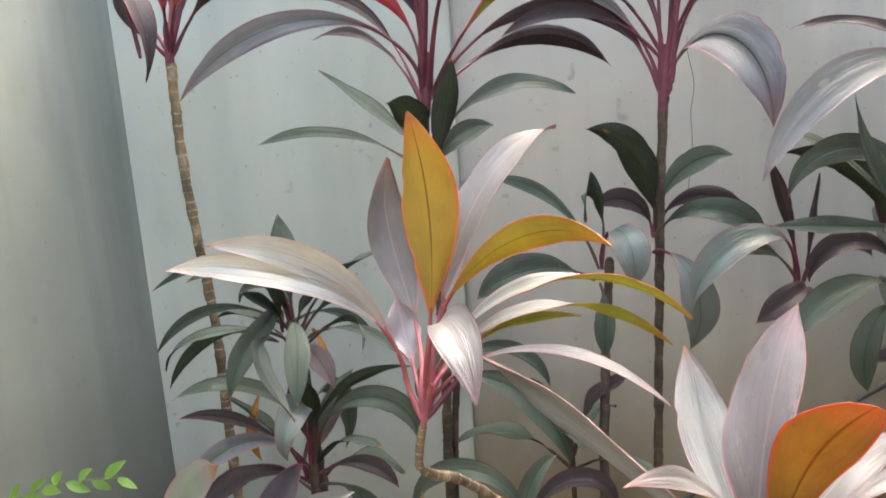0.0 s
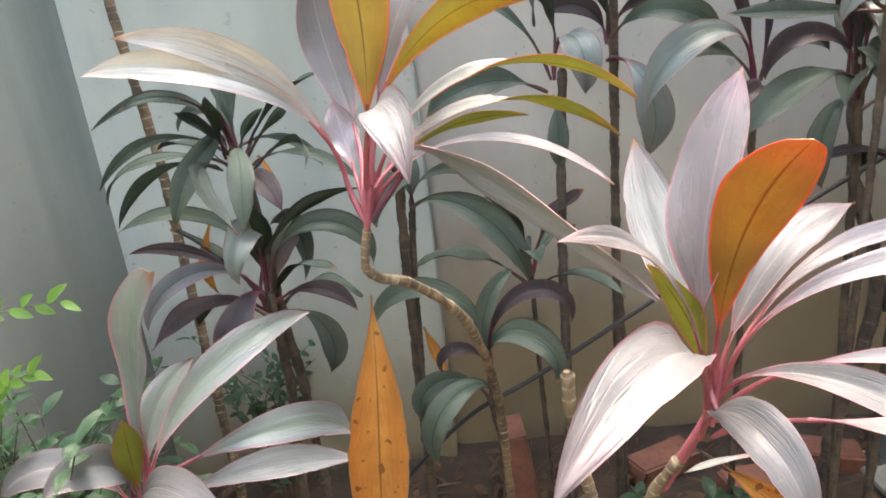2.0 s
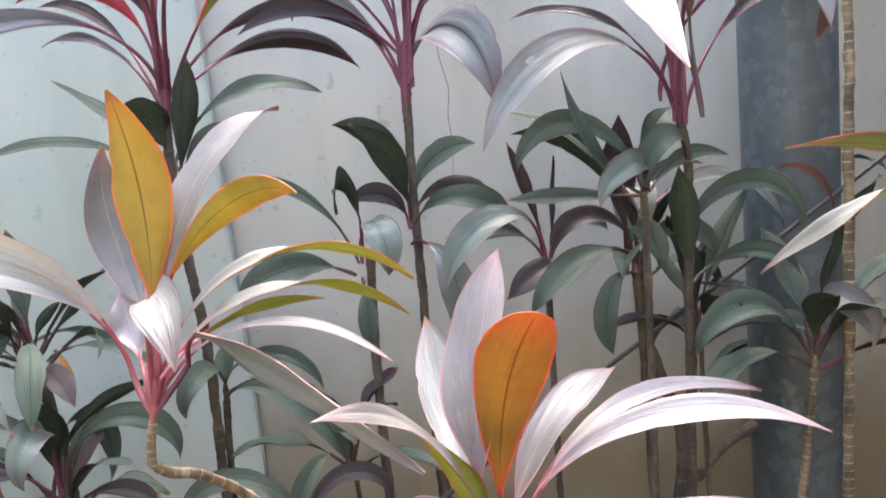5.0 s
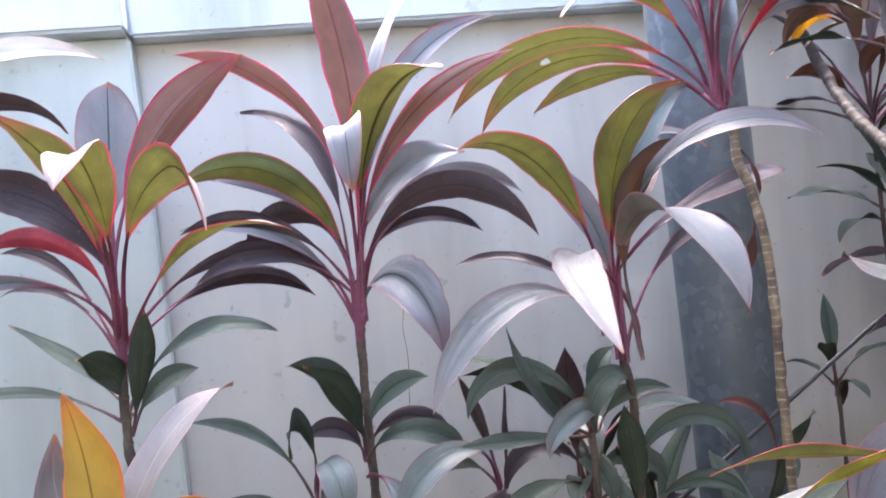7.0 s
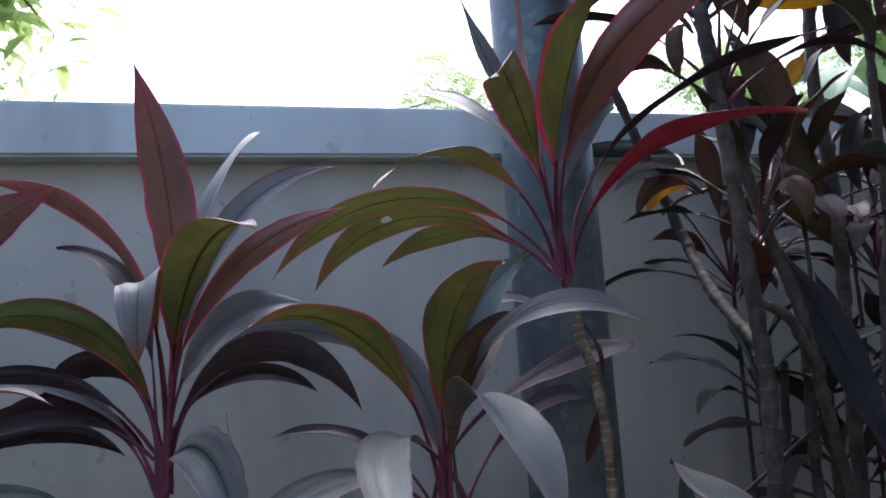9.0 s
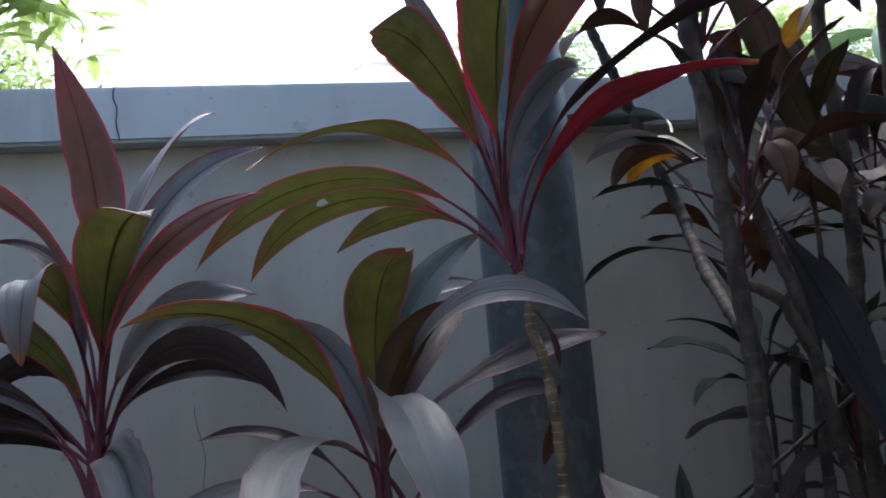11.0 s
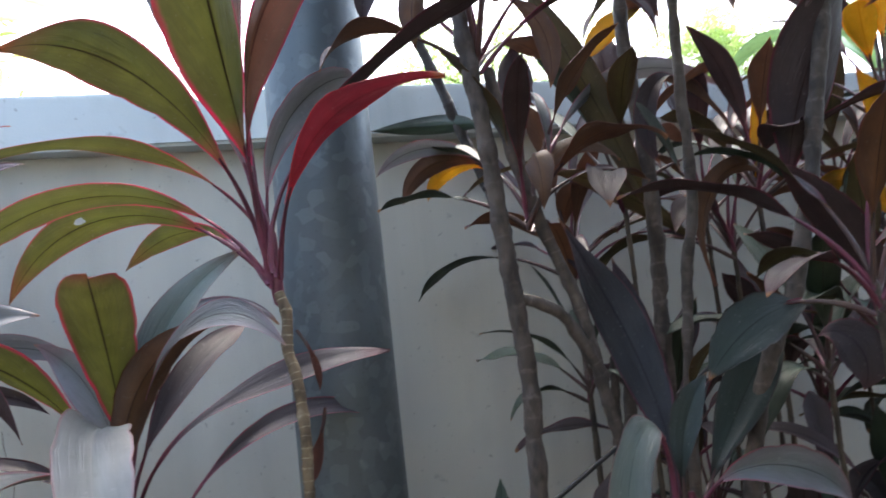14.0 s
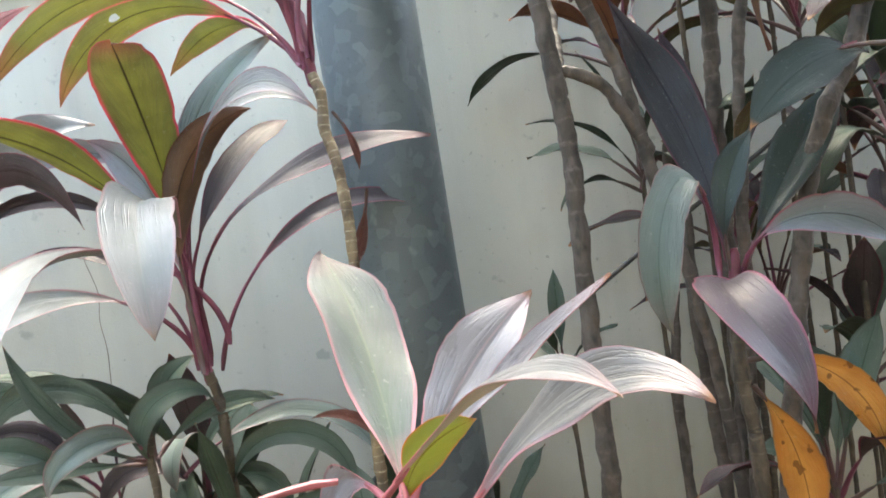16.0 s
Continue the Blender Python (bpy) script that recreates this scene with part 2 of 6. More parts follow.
FACES = {
    "orange": (leaf_material("orange_leaf_face", (0.50, 0.36, 0.05), (0.42, 0.28, 0.05), (0.75, 0.14, 0.07), (0.22, 0.10, 0.02), 0.4, 0.3),
               leaf_material("orange_leaf_back", (0.40, 0.32, 0.06), (0.35, 0.26, 0.05), (0.75, 0.15, 0.08), (0.15, 0.09, 0.01), 0.45, 0.4)),
    "amber": (leaf_material("amber_leaf_face", (0.46, 0.26, 0.05), (0.38, 0.20, 0.04), (0.75, 0.12, 0.10), (0.22, 0.10, 0.02), 0.4, 0.3),
              leaf_material("amber_leaf_back", (0.285, 0.205, 0.045), (0.25, 0.16, 0.04), (0.70, 0.10, 0.09), (0.15, 0.06, 0.01), 0.42, 0.4)),
    "ochre": (leaf_material("ochre_leaf_face", (0.40, 0.33, 0.06), (0.34, 0.26, 0.05), (0.75, 0.2, 0.12), (0.2, 0.12, 0.02), 0.4, 0.3),
              leaf_material("ochre_leaf_back", (0.31, 0.29, 0.05), (0.28, 0.23, 0.045), (0.72, 0.16, 0.10), (0.13, 0.09, 0.01), 0.45, 0.4)),
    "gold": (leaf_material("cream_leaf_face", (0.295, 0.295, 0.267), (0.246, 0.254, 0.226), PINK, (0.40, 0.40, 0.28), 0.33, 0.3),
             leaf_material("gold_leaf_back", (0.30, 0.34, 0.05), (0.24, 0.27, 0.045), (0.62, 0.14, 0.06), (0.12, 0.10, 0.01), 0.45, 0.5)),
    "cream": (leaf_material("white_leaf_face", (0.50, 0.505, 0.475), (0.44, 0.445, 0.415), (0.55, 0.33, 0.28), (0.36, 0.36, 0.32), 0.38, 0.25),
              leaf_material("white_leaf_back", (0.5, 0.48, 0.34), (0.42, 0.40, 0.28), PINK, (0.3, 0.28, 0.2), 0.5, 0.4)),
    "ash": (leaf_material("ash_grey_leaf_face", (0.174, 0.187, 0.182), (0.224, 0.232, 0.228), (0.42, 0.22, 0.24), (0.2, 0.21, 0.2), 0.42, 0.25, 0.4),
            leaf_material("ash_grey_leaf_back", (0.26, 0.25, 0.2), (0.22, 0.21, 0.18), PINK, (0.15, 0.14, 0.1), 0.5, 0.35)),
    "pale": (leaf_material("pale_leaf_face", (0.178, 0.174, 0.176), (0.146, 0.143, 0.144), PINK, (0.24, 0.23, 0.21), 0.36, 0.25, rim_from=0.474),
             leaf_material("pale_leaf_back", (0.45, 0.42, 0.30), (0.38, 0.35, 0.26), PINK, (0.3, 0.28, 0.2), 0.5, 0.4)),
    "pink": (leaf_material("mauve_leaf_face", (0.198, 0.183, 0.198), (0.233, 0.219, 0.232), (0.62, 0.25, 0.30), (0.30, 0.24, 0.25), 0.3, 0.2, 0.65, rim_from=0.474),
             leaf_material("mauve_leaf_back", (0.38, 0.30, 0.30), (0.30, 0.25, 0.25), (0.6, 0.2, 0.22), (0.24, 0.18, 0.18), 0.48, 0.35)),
    "sage": (leaf_material("sage_leaf_face", (0.21, 0.275, 0.205), (0.27, 0.3, 0.295), (0.62, 0.24, 0.28), (0.24, 0.28, 0.22), 0.36, 0.2, 0.6),
             leaf_material("sage_leaf_back", (0.20, 0.26, 0.20), (0.26, 0.30, 0.25), (0.5, 0.2, 0.22), (0.15, 0.18, 0.12), 0.42, 0.35)),
    "husk": (leaf_material("dry_red_husk", (0.16, 0.055, 0.04), (0.11, 0.045, 0.035), (0.18, 0.07, 0.05), (0.08, 0.03, 0.02), 0.6, 0.2, 0.3),) * 2,
    "banana": (leaf_material("banana_leaf_face", (0.20, 0.30, 0.16), (0.26, 0.36, 0.22), (0.2, 0.3, 0.15), (0.3, 0.38, 0.22), 0.45, 0.45),) * 2,
    "slate": (leaf_material("blue_green_leaf_face", (0.115, 0.155, 0.135), (0.165, 0.195, 0.18), (0.35, 0.14, 0.15), (0.08, 0.11, 0.09), 0.4, 0.2, 0.42), green_under),
    "silver": (silver_top, silver_top),
    "olive": (silver_top, olive_under),
    "green": (green_top, green_under),
    "pine": (leaf_material("dark_pine_green_leaf_face", (0.034, 0.05, 0.043), (0.046, 0.06, 0.054), (0.06, 0.05, 0.05), (0.02, 0.03, 0.025), 0.45, 0.2, 0.25), green_under),
    "celadon": (leaf_material("celadon_leaf_face", (0.078, 0.10, 0.076), (0.11, 0.12, 0.115), (0.42, 0.18, 0.2), (0.10, 0.12, 0.09), 0.5, 0.12, 0.15), green_under),
    "plum": (leaf_material("plum_leaf_face", (0.055, 0.04, 0.05), (0.10, 0.078, 0.092), (0.40, 0.10, 0.16), (0.04, 0.03, 0.035), 0.38, 0.25, 0.42), dark_under),
    "dusk": (leaf_material("dusky_leaf_face", (0.036, 0.037, 0.043), (0.052, 0.054, 0.06), (0.16, 0.05, 0.07), (0.02, 0.02, 0.025), 0.45, 0.2, 0.22), dark_under),
    "dark": (dark_top, dark_under),
    "bronze": (dark_top, leaf_material("bronze_leaf_back", (0.13, 0.12, 0.045), (0.09, 0.075, 0.04), (0.13, 0.08, 0.04), (0.05, 0.04, 0.02), 0.5, 0.5)),
    "rust": (dark_top, leaf_material("rusty_leaf_back", (0.21, 0.105, 0.05), (0.13, 0.075, 0.05), (0.2, 0.08, 0.05), (0.07, 0.04, 0.03), 0.5, 0.5)),
    "purple": (leaf_material("purple_leaf_face", (0.062, 0.054, 0.062), (0.108, 0.095, 0.105), (0.40, 0.10, 0.15), (0.07, 0.05, 0.06), 0.5, 0.25, 0.28), dark_under),
    "redbrown": (silver_top, leaf_material("red_brown_leaf_back", (0.26, 0.11, 0.08), (0.20, 0.12, 0.09), (0.66, 0.03, 0.15), (0.10, 0.04, 0.03), 0.45, 0.45, rim_from=0.44)),
    "red": (silver_top, leaf_material("crimson_leaf_back", (0.42, 0.03, 0.05), (0.28, 0.03, 0.05), (0.6, 0.05, 0.07), (0.2, 0.02, 0.03), 0.45, 0.45)),
    "yellow": (leaf_material("yellow_green_leaf_face", (0.30, 0.27, 0.05), (0.38, 0.26, 0.04), (0.4, 0.2, 0.03), (0.2, 0.16, 0.03), 0.42, 0.6, 0.4), leaf_material("yellow_leaf_back", (0.33, 0.185, 0.045), (0.20, 0.16, 0.04), (0.55, 0.2, 0.02), (0.2, 0.12, 0.02), 0.45, 0.75)),
    "dead": (leaf_material("dead_leaf_face", (0.60, 0.30, 0.07), (0.46, 0.18, 0.035), DRY, (0.2, 0.08, 0.02), 0.55, 0.25, 0.3, 0.75),) * 2,
}


def stem_material(name, a, b, ring, least=0.45, most=0.95):
    m, nodes, links, bsdf = material(name)
    co = nodes.new("ShaderNodeTexCoord")
    sep = nodes.new("ShaderNodeSeparateXYZ")
    links.new(co.outputs["UV"], sep.inputs[0])
    grain = noise_at(nodes, links, co.outputs["Object"], 90.0, (1, 1, 0.4), 5.0)
    big = noise_at(nodes, links, co.outputs["Object"], 14.0)
    wobble = math_node(nodes, links, "ADD", sep.outputs[1], math_node(nodes, links, "ADD", math_node(nodes, links, "MULTIPLY", grain, 0.35), math_node(nodes, links, "MULTIPLY", big, 0.5)))
    phase = math_node(nodes, links, "FRACT", wobble)
    band = ramp(nodes, links, math_node(nodes, links, "ABSOLUTE", math_node(nodes, links, "SUBTRACT", phase, 0.5)), 0.40, 0.47)
    c = mix(nodes, links, ramp(nodes, links, big, 0.35, 0.65), a, b)
    c = mix(nodes, links, ramp(nodes, links, grain, 0.4, 0.75, 0.0, 0.5), c, tuple(v * 0.55 for v in a))
    broken = noise_at(nodes, links, co.outputs["Object"], 130.0, (1, 1, 1.6), 2.0)
    band = math_node(nodes, links, "MULTIPLY", band, ramp(nodes, links, broken, 0.38, 0.55, 0.25, 1.0))
    c = mix(nodes, links, math_node(nodes, links, "MULTIPLY", band, ramp(nodes, links, big, 0.35, 0.65, least, most)), c, ring)
    scar = noise_at(nodes, links, co.outputs["Object"], 38.0, (1, 1, 0.55), 5.0)
    c = mix(nodes, links, ramp(nodes, links, scar, 0.5, 0.62, 0.0, 0.75), c, tuple(v * 0.5 for v in b))
    c = mix(nodes, links, ramp(nodes, links, scar, 0.42, 0.34, 0.0, 0.55), c, tuple(0.5 * v + 0.5 * w for v, w in zip(ring, a)))
    links.new(c, bsdf.inputs["Base Color"])
    bsdf.inputs["Roughness"].default_value = 0.75
    bump(nodes, links, math_node(nodes, links, "ADD", grain, math_node(nodes, links, "MULTIPLY", scar, 1.5)), bsdf, 0.8, 0.004)
    return m


tan_stem = stem_material("ringed_tan_stem", (0.21, 0.15, 0.085), (0.10, 0.07, 0.045), (0.50, 0.43, 0.30), 0.3)
brown_stem = stem_material("brown_stem", (0.095, 0.07, 0.045), (0.055, 0.042, 0.032), (0.15, 0.125, 0.085), 0.1, 0.7)
# Brown stem again with backlit shade put into its colour, for one branch.
shaded_stem = stem_material("dark_brown_stem", (0.045, 0.034, 0.026), (0.03, 0.024, 0.02), (0.075, 0.06, 0.045), 0.0, 0.5)
grey_bark = stem_material("grey_bark", (0.105, 0.083, 0.068), (0.058, 0.045, 0.038), (0.17, 0.14, 0.118), 0.0, 0.6)


def plain(name, a, b, rough, scale=30.0, strength=0.2, metal=0.0):
    m, nodes, links, bsdf = material(name)
    co = nodes.new("ShaderNodeTexCoord")
    n1 = noise_at(nodes, links, co.outputs["Object"], scale, (1, 1, 1), 6.0)
    n2 = noise_at(nodes, links, co.outputs["Object"], scale * 0.2, (1, 1, 1), 3.0)
    c = mix(nodes, links, ramp(nodes, links, n2, 0.35, 0.65), a, b)
    c = mix(nodes, links, ramp(nodes, links, n1, 0.45, 0.75, 0.0, 0.4), c, tuple(v * 0.6 for v in b))
    links.new(c, bsdf.inputs["Base Color"])
    bsdf.inputs["Roughness"].default_value, bsdf.inputs["Metallic"].default_value = rough, metal
    bump(nodes, links, n1, bsdf, strength, 0.003)
    return m


pink_stalk = plain("pink_petiole", (0.36, 0.105, 0.115), (0.27, 0.065, 0.08), 0.5, 60.0, 0.1)
purple_stalk = plain("purple_petiole", (0.165, 0.036, 0.066), (0.095, 0.02, 0.038), 0.5, 60.0, 0.1)
dark_stalk = plain("dark_petiole", (0.07, 0.05, 0.04), (0.08, 0.03, 0.03), 0.5, 60.0, 0.1)
STALKS = {"ash": purple_stalk, "ochre": pink_stalk, "cream": pink_stalk, "orange": pink_stalk, "amber": pink_stalk, "gold": pink_stalk, "pale": pink_stalk, "pink": pink_stalk, "sage": pink_stalk, "slate": purple_stalk, "silver": purple_stalk,
          "olive": purple_stalk, "celadon": pink_stalk, "plum": purple_stalk, "dusk": purple_stalk, "redbrown": purple_stalk, "red": purple_stalk, "purple": purple_stalk, "dark": purple_stalk}


def wall_material(name, a, b, stain, streak, high=0.65):
    """Old painted plaster: cloudy, streaked down the face, spotted, stained from the soil up to an uneven line."""
    m, nodes, links, bsdf = material(name)
    co = nodes.new("ShaderNodeTexCoord")
    p = co.outputs["Object"]
    cloud = noise_at(nodes, links, p, 1.6, (1, 1, 1), 5.0)
    run = noise_at(nodes, links, p, 7.0, (1.0, 1.0, 0.07), 4.0)
    speck = noise_at(nodes, links, p, 60.0, (1, 1, 1), 2.0)
    fine = noise_at(nodes, links, p, 240.0, (1, 1, 1), 3.0)
    sep = nodes.new("ShaderNodeSeparateXYZ")
    links.new(p, sep.inputs[0])
    c = mix(nodes, links, ramp(nodes, links, cloud, 0.35, 0.68), a, b)
    c = mix(nodes, links, ramp(nodes, links, run, 0.48, 0.75, 0.0, streak), c, tuple(v * 0.62 for v in b))
    c = mix(nodes, links, ramp(nodes, links, speck, 0.70, 0.76, 0.0, 0.35), c, (0.12, 0.12, 0.10))
    rise = math_node(nodes, links, "ADD", sep.outputs[2], math_node(nodes, links, "MULTIPLY", math_node(nodes, links, "ADD", cloud, noise_at(nodes, links, p, 6.0, (1, 1, 0.6), 6.0)), -0.4))
    c = mix(nodes, links, ramp(nodes, links, rise, high, high - 0.65, 0.0, 0.9), c, stain)
    blotch = noise_at(nodes, links, p, 5.0, (1, 1, 0.5), 6.0)
    c = mix(nodes, links, ramp(nodes, links, blotch, 0.58, 0.72, 0.0, 0.22), c, tuple(v * 0.6 for v in b))
    mould = noise_at(nodes, links, p, 17.0, (1, 1, 1), 5.0)
    c = mix(nodes, links, ramp(nodes, links, mould, 0.68, 0.74, 0.0, 0.35), c, (0.16, 0.16, 0.14))
    links.new(c, bsdf.inputs["Base Color"])
    bsdf.inputs["Roughness"].default_value = 0.82
    bump(nodes, links, math_node(nodes, links, "ADD", fine, math_node(nodes, links, "MULTIPLY", cloud, 3.0)), bsdf, 0.25, 0.002)
    return m


STAIN = (0.22, 0.165, 0.085)
plaster_pale = wall_material("pale_green_plaster", (0.52, 0.565, 0.495), (0.46, 0.505, 0.445), STAIN, 0.35, 0.25)
plaster_warm = wall_material("warm_grey_plaster", (0.545, 0.535, 0.46), (0.475, 0.465, 0.405), STAIN, 0.4, 0.58)
# Darker than the other plasters: the side wall's shade is in this colour.
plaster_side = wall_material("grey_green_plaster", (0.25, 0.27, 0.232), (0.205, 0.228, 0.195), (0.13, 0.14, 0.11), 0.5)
plaster_cap = wall_material("weathered_coping_paint", (0.58, 0.63, 0.62), (0.47, 0.51, 0.50), (0.3, 0.3, 0.27), 0.7)


def pole_material():
    m, nodes, links, bsdf = material("galvanised_steel")
    co = nodes.new("ShaderNodeTexCoord")
    p = co.outputs["Object"]
    cloud = noise_at(nodes, links, p, 5.0, (1, 1, 0.6), 5.0)
    patch = noise_at(nodes, links, p, 20.0, (1, 1, 0.8), 3.0)
    fine = noise_at(nodes, links, p, 120.0)
    spangle = nodes.new("ShaderNodeTexVoronoi")
    spangle.inputs["Scale"].default_value = 38.0
    links.new(p, spangle.inputs["Vector"])
    c = mix(nodes, links, ramp(nodes, links, cloud, 0.35, 0.65), (0.078, 0.098, 0.108), (0.115, 0.138, 0.148))
    flake = nodes.new("ShaderNodeSeparateColor")
    links.new(spangle.outputs["Color"], flake.inputs[0])
    c = mix(nodes, links, ramp(nodes, links, flake.outputs[0], 0.55, 1.0, 0.0, 0.35), c, (0.20, 0.23, 0.24))
    c = mix(nodes, links, ramp(nodes, links, patch, 0.62, 0.70, 0.0, 0.5), c, (0.22, 0.26, 0.26))
    c = mix(nodes, links, ramp(nodes, links, fine, 0.6, 0.75, 0.0, 0.4), c, (0.045, 0.055, 0.055))
    links.new(c, bsdf.inputs["Base Color"])
    bsdf.inputs["Metallic"].default_value = 0.35
    links.new(ramp(nodes, links, cloud, 0.3, 0.7, 0.38, 0.6), bsdf.inputs["Roughness"])
    bump(nodes, links, patch, bsdf, 0.2, 0.002)
    return m


pole_paint = pole_material()
soil = plain("damp_soil", (0.042, 0.029, 0.019), (0.07, 0.047, 0.03), 0.95, 45.0, 1.0)
rubber = plain("black_cable_sheath", (0.02, 0.02, 0.022), (0.03, 0.03, 0.03), 0.5)
rust = plain("rusty_bolt", (0.13, 0.075, 0.05), (0.08, 0.055, 0.045), 0.8, 200.0, 0.5)
plate_steel = plain("weathered_steel_plate", (0.34, 0.32, 0.28), (0.25, 0.23, 0.20), 0.7, 60.0, 0.3)
brick_red = plain("broken_red_brick", (0.24, 0.10, 0.065), (0.17, 0.075, 0.055), 0.9, 60.0, 0.7)
litter_brown = plain("dry_leaf_litter", (0.136, 0.074, 0.037), (0.074, 0.043, 0.025), 0.85, 40.0, 0.3)
tree_bark = plain("tree_bark", (0.14, 0.11, 0.085), (0.09, 0.075, 0.06), 0.9, 20.0, 0.6)
shrub_leaf = leaf_material("shrub_leaf", (0.026, 0.07, 0.032), (0.042, 0.095, 0.045), (0.04, 0.10, 0.04), (0.07, 0.14, 0.06), 0.34, 0.3)
young_leaf = leaf_material("young_shrub_leaf", (0.085, 0.20, 0.03), (0.13, 0.26, 0.05), (0.10, 0.22, 0.04), (0.16, 0.28, 0.09), 0.36, 0.4)
green_twig = plain("green_twig", (0.09, 0.14, 0.05), (0.07, 0.10, 0.04), 0.6, 60.0, 0.2)
tree_leaf = leaf_material("far_tree_leaf", (0.30, 0.40, 0.11), (0.36, 0.46, 0.16), (0.22, 0.32, 0.08), (0.2, 0.3, 0.08), 0.5, 0.6)


# ---- building helpers ----
def mesh_of(name, verts, faces, mats, index=None, uvs=None, smooth=True):
    me = bpy.data.meshes.new(name)
    me.from_pydata(verts, [], faces)
    for m in mats:
        me.materials.append(m)
    if index is not None:
        me.polygons.foreach_set("material_index", index)
    me.polygons.foreach_set("use_smooth", [smooth] * len(faces))
    if uvs is not None:
        layer = me.uv_layers.new(name="UVMap")
        loops = np.zeros(len(me.loops), dtype=np.int32)
        me.loops.foreach_get("vertex_index", loops)
        layer.data.foreach_set("uv", np.asarray(uvs, dtype=np.float32)[loops].ravel())
    me.update()
    return me


def piece(name, me, parent, label=""):
    ob = new(name, me)
    ob.parent = parent
    if parent is not None:
        ob.matrix_parent_inverse = parent.matrix_world.inverted()
    return tagged(ob, label)


def box_bm(size, at=(0, 0, 0), bevel=0.004, turn=0.0):
    bm = bmesh.new()
    bmesh.ops.create_cube(bm, size=1.0, matrix=Matrix.Translation(at) @ Matrix.Rotation(turn, 4, "Z") @ Matrix.Diagonal((*size, 1)))
    if bevel:
        bmesh.ops.bevel(bm, geom=bm.edges[:], offset=bevel, segments=2, affect="EDGES")
    return bm


def part(name, bm, material_, parent, label="", smooth=False):
    me = bpy.data.meshes.new(name)
    bm.to_mesh(me)
    bm.free()
    me.materials.append(material_)
    me.polygons.foreach_set("use_smooth", [smooth] * len(me.polygons))
    return piece(name, me, parent, label)


def spline(points, count):
    """A smooth line through the points, evenly spaced."""
    pts = [Vector(p) for p in points]
    if len(pts) == 2:
        pts.insert(1, (pts[0] + pts[1]) / 2)
    ext = [2 * pts[0] - pts[1]] + pts + [2 * pts[-1] - pts[-2]]
    fine = []
    for i in range(len(pts) - 1):
        a, b, c, d = ext[i:i + 4]
        for s in range(12):
            u = s / 12
            fine.append(0.5 * ((2 * b) + (c - a) * u + (2 * a - 5 * b + 4 * c - d) * u * u + (3 * b - a - 3 * c + d) * u ** 3))
    fine.append(pts[-1])
    run = [0.0]
    for p, q in zip(fine, fine[1:]):
        run.append(run[-1] + (q - p).length)
    out, k = [], 0
    for j in range(count + 1):
        s = run[-1] * j / count
        while k < len(run) - 2 and run[k + 1] < s:
            k += 1
        f = (s - run[k]) / max(1e-9, run[k + 1] - run[k])
        out.append(fine[k].lerp(fine[k + 1], min(1.0, f)))
    return out, run[-1]


def tube(name, points, radius, mats, ring=0.0, swell=0.0, sides=10, taper=1.0, step=0.012, seed=0):
    """A round stem along the points, with raised rings every `ring` metres."""
    rnd = random.Random(seed)
    _, length = spline(points, 8)
    count = max(4, min(260, int(length / step)))
    line, length = spline(points, count)
    verts, uvs, faces = [], [], []
    side = Vector((1, 0, 0))
    marks = [0.0]
    while ring and marks[-1] < length:
        marks.append(marks[-1] + ring * rnd.uniform(0.55, 1.5))
    at_mark = 0
    for j, p in enumerate(line):
        tangent = (line[min(j + 1, count)] - line[max(j - 1, 0)]).normalized()
        side = (side - tangent * side.dot(tangent)).normalized()
        up = tangent.cross(side)
        s = length * j / count
        r = radius * (1 + (taper - 1) * j / count)
        if ring:
            while at_mark < len(marks) - 2 and marks[at_mark + 1] < s:
                at_mark += 1
            phase = min(1.0, (s - marks[at_mark]) / (marks[at_mark + 1] - marks[at_mark]))
            r *= 1 + swell * max(0.0, 1 - abs(phase - 0.5) * 6) + rnd.uniform(-0.04, 0.04) + 0.22 * noise.noise(p * 38)
            p = p + Vector((noise.noise(p * 22), noise.noise(p * 22 + Vector((9, 0, 0))), 0)) * (0.25 * radius)
        if j in (0, count):
            r *= 0.6
        for k in range(sides + 1):
            a = 2 * math.pi * k / sides
            verts.append(p + side * (r * math.cos(a)) + up * (r * math.sin(a)))
            uvs.append((k / sides, at_mark + phase if ring else s * 10))
    n = sides + 1
    for j in range(count):
        for k in range(sides):
            faces.append((j * n + k, j * n + k + 1, (j + 1) * n + k + 1, (j + 1) * n + k))
    faces.append(tuple(range(sides)))
    faces.append(tuple(count * n + k for k in reversed(range(sides))))
    return mesh_of(name, verts, faces, mats, None, uvs)


ACROSS = (-1.0, -0.93, -0.6, -0.28, -0.05, 0.05, 0.28, 0.6, 0.93, 1.0)


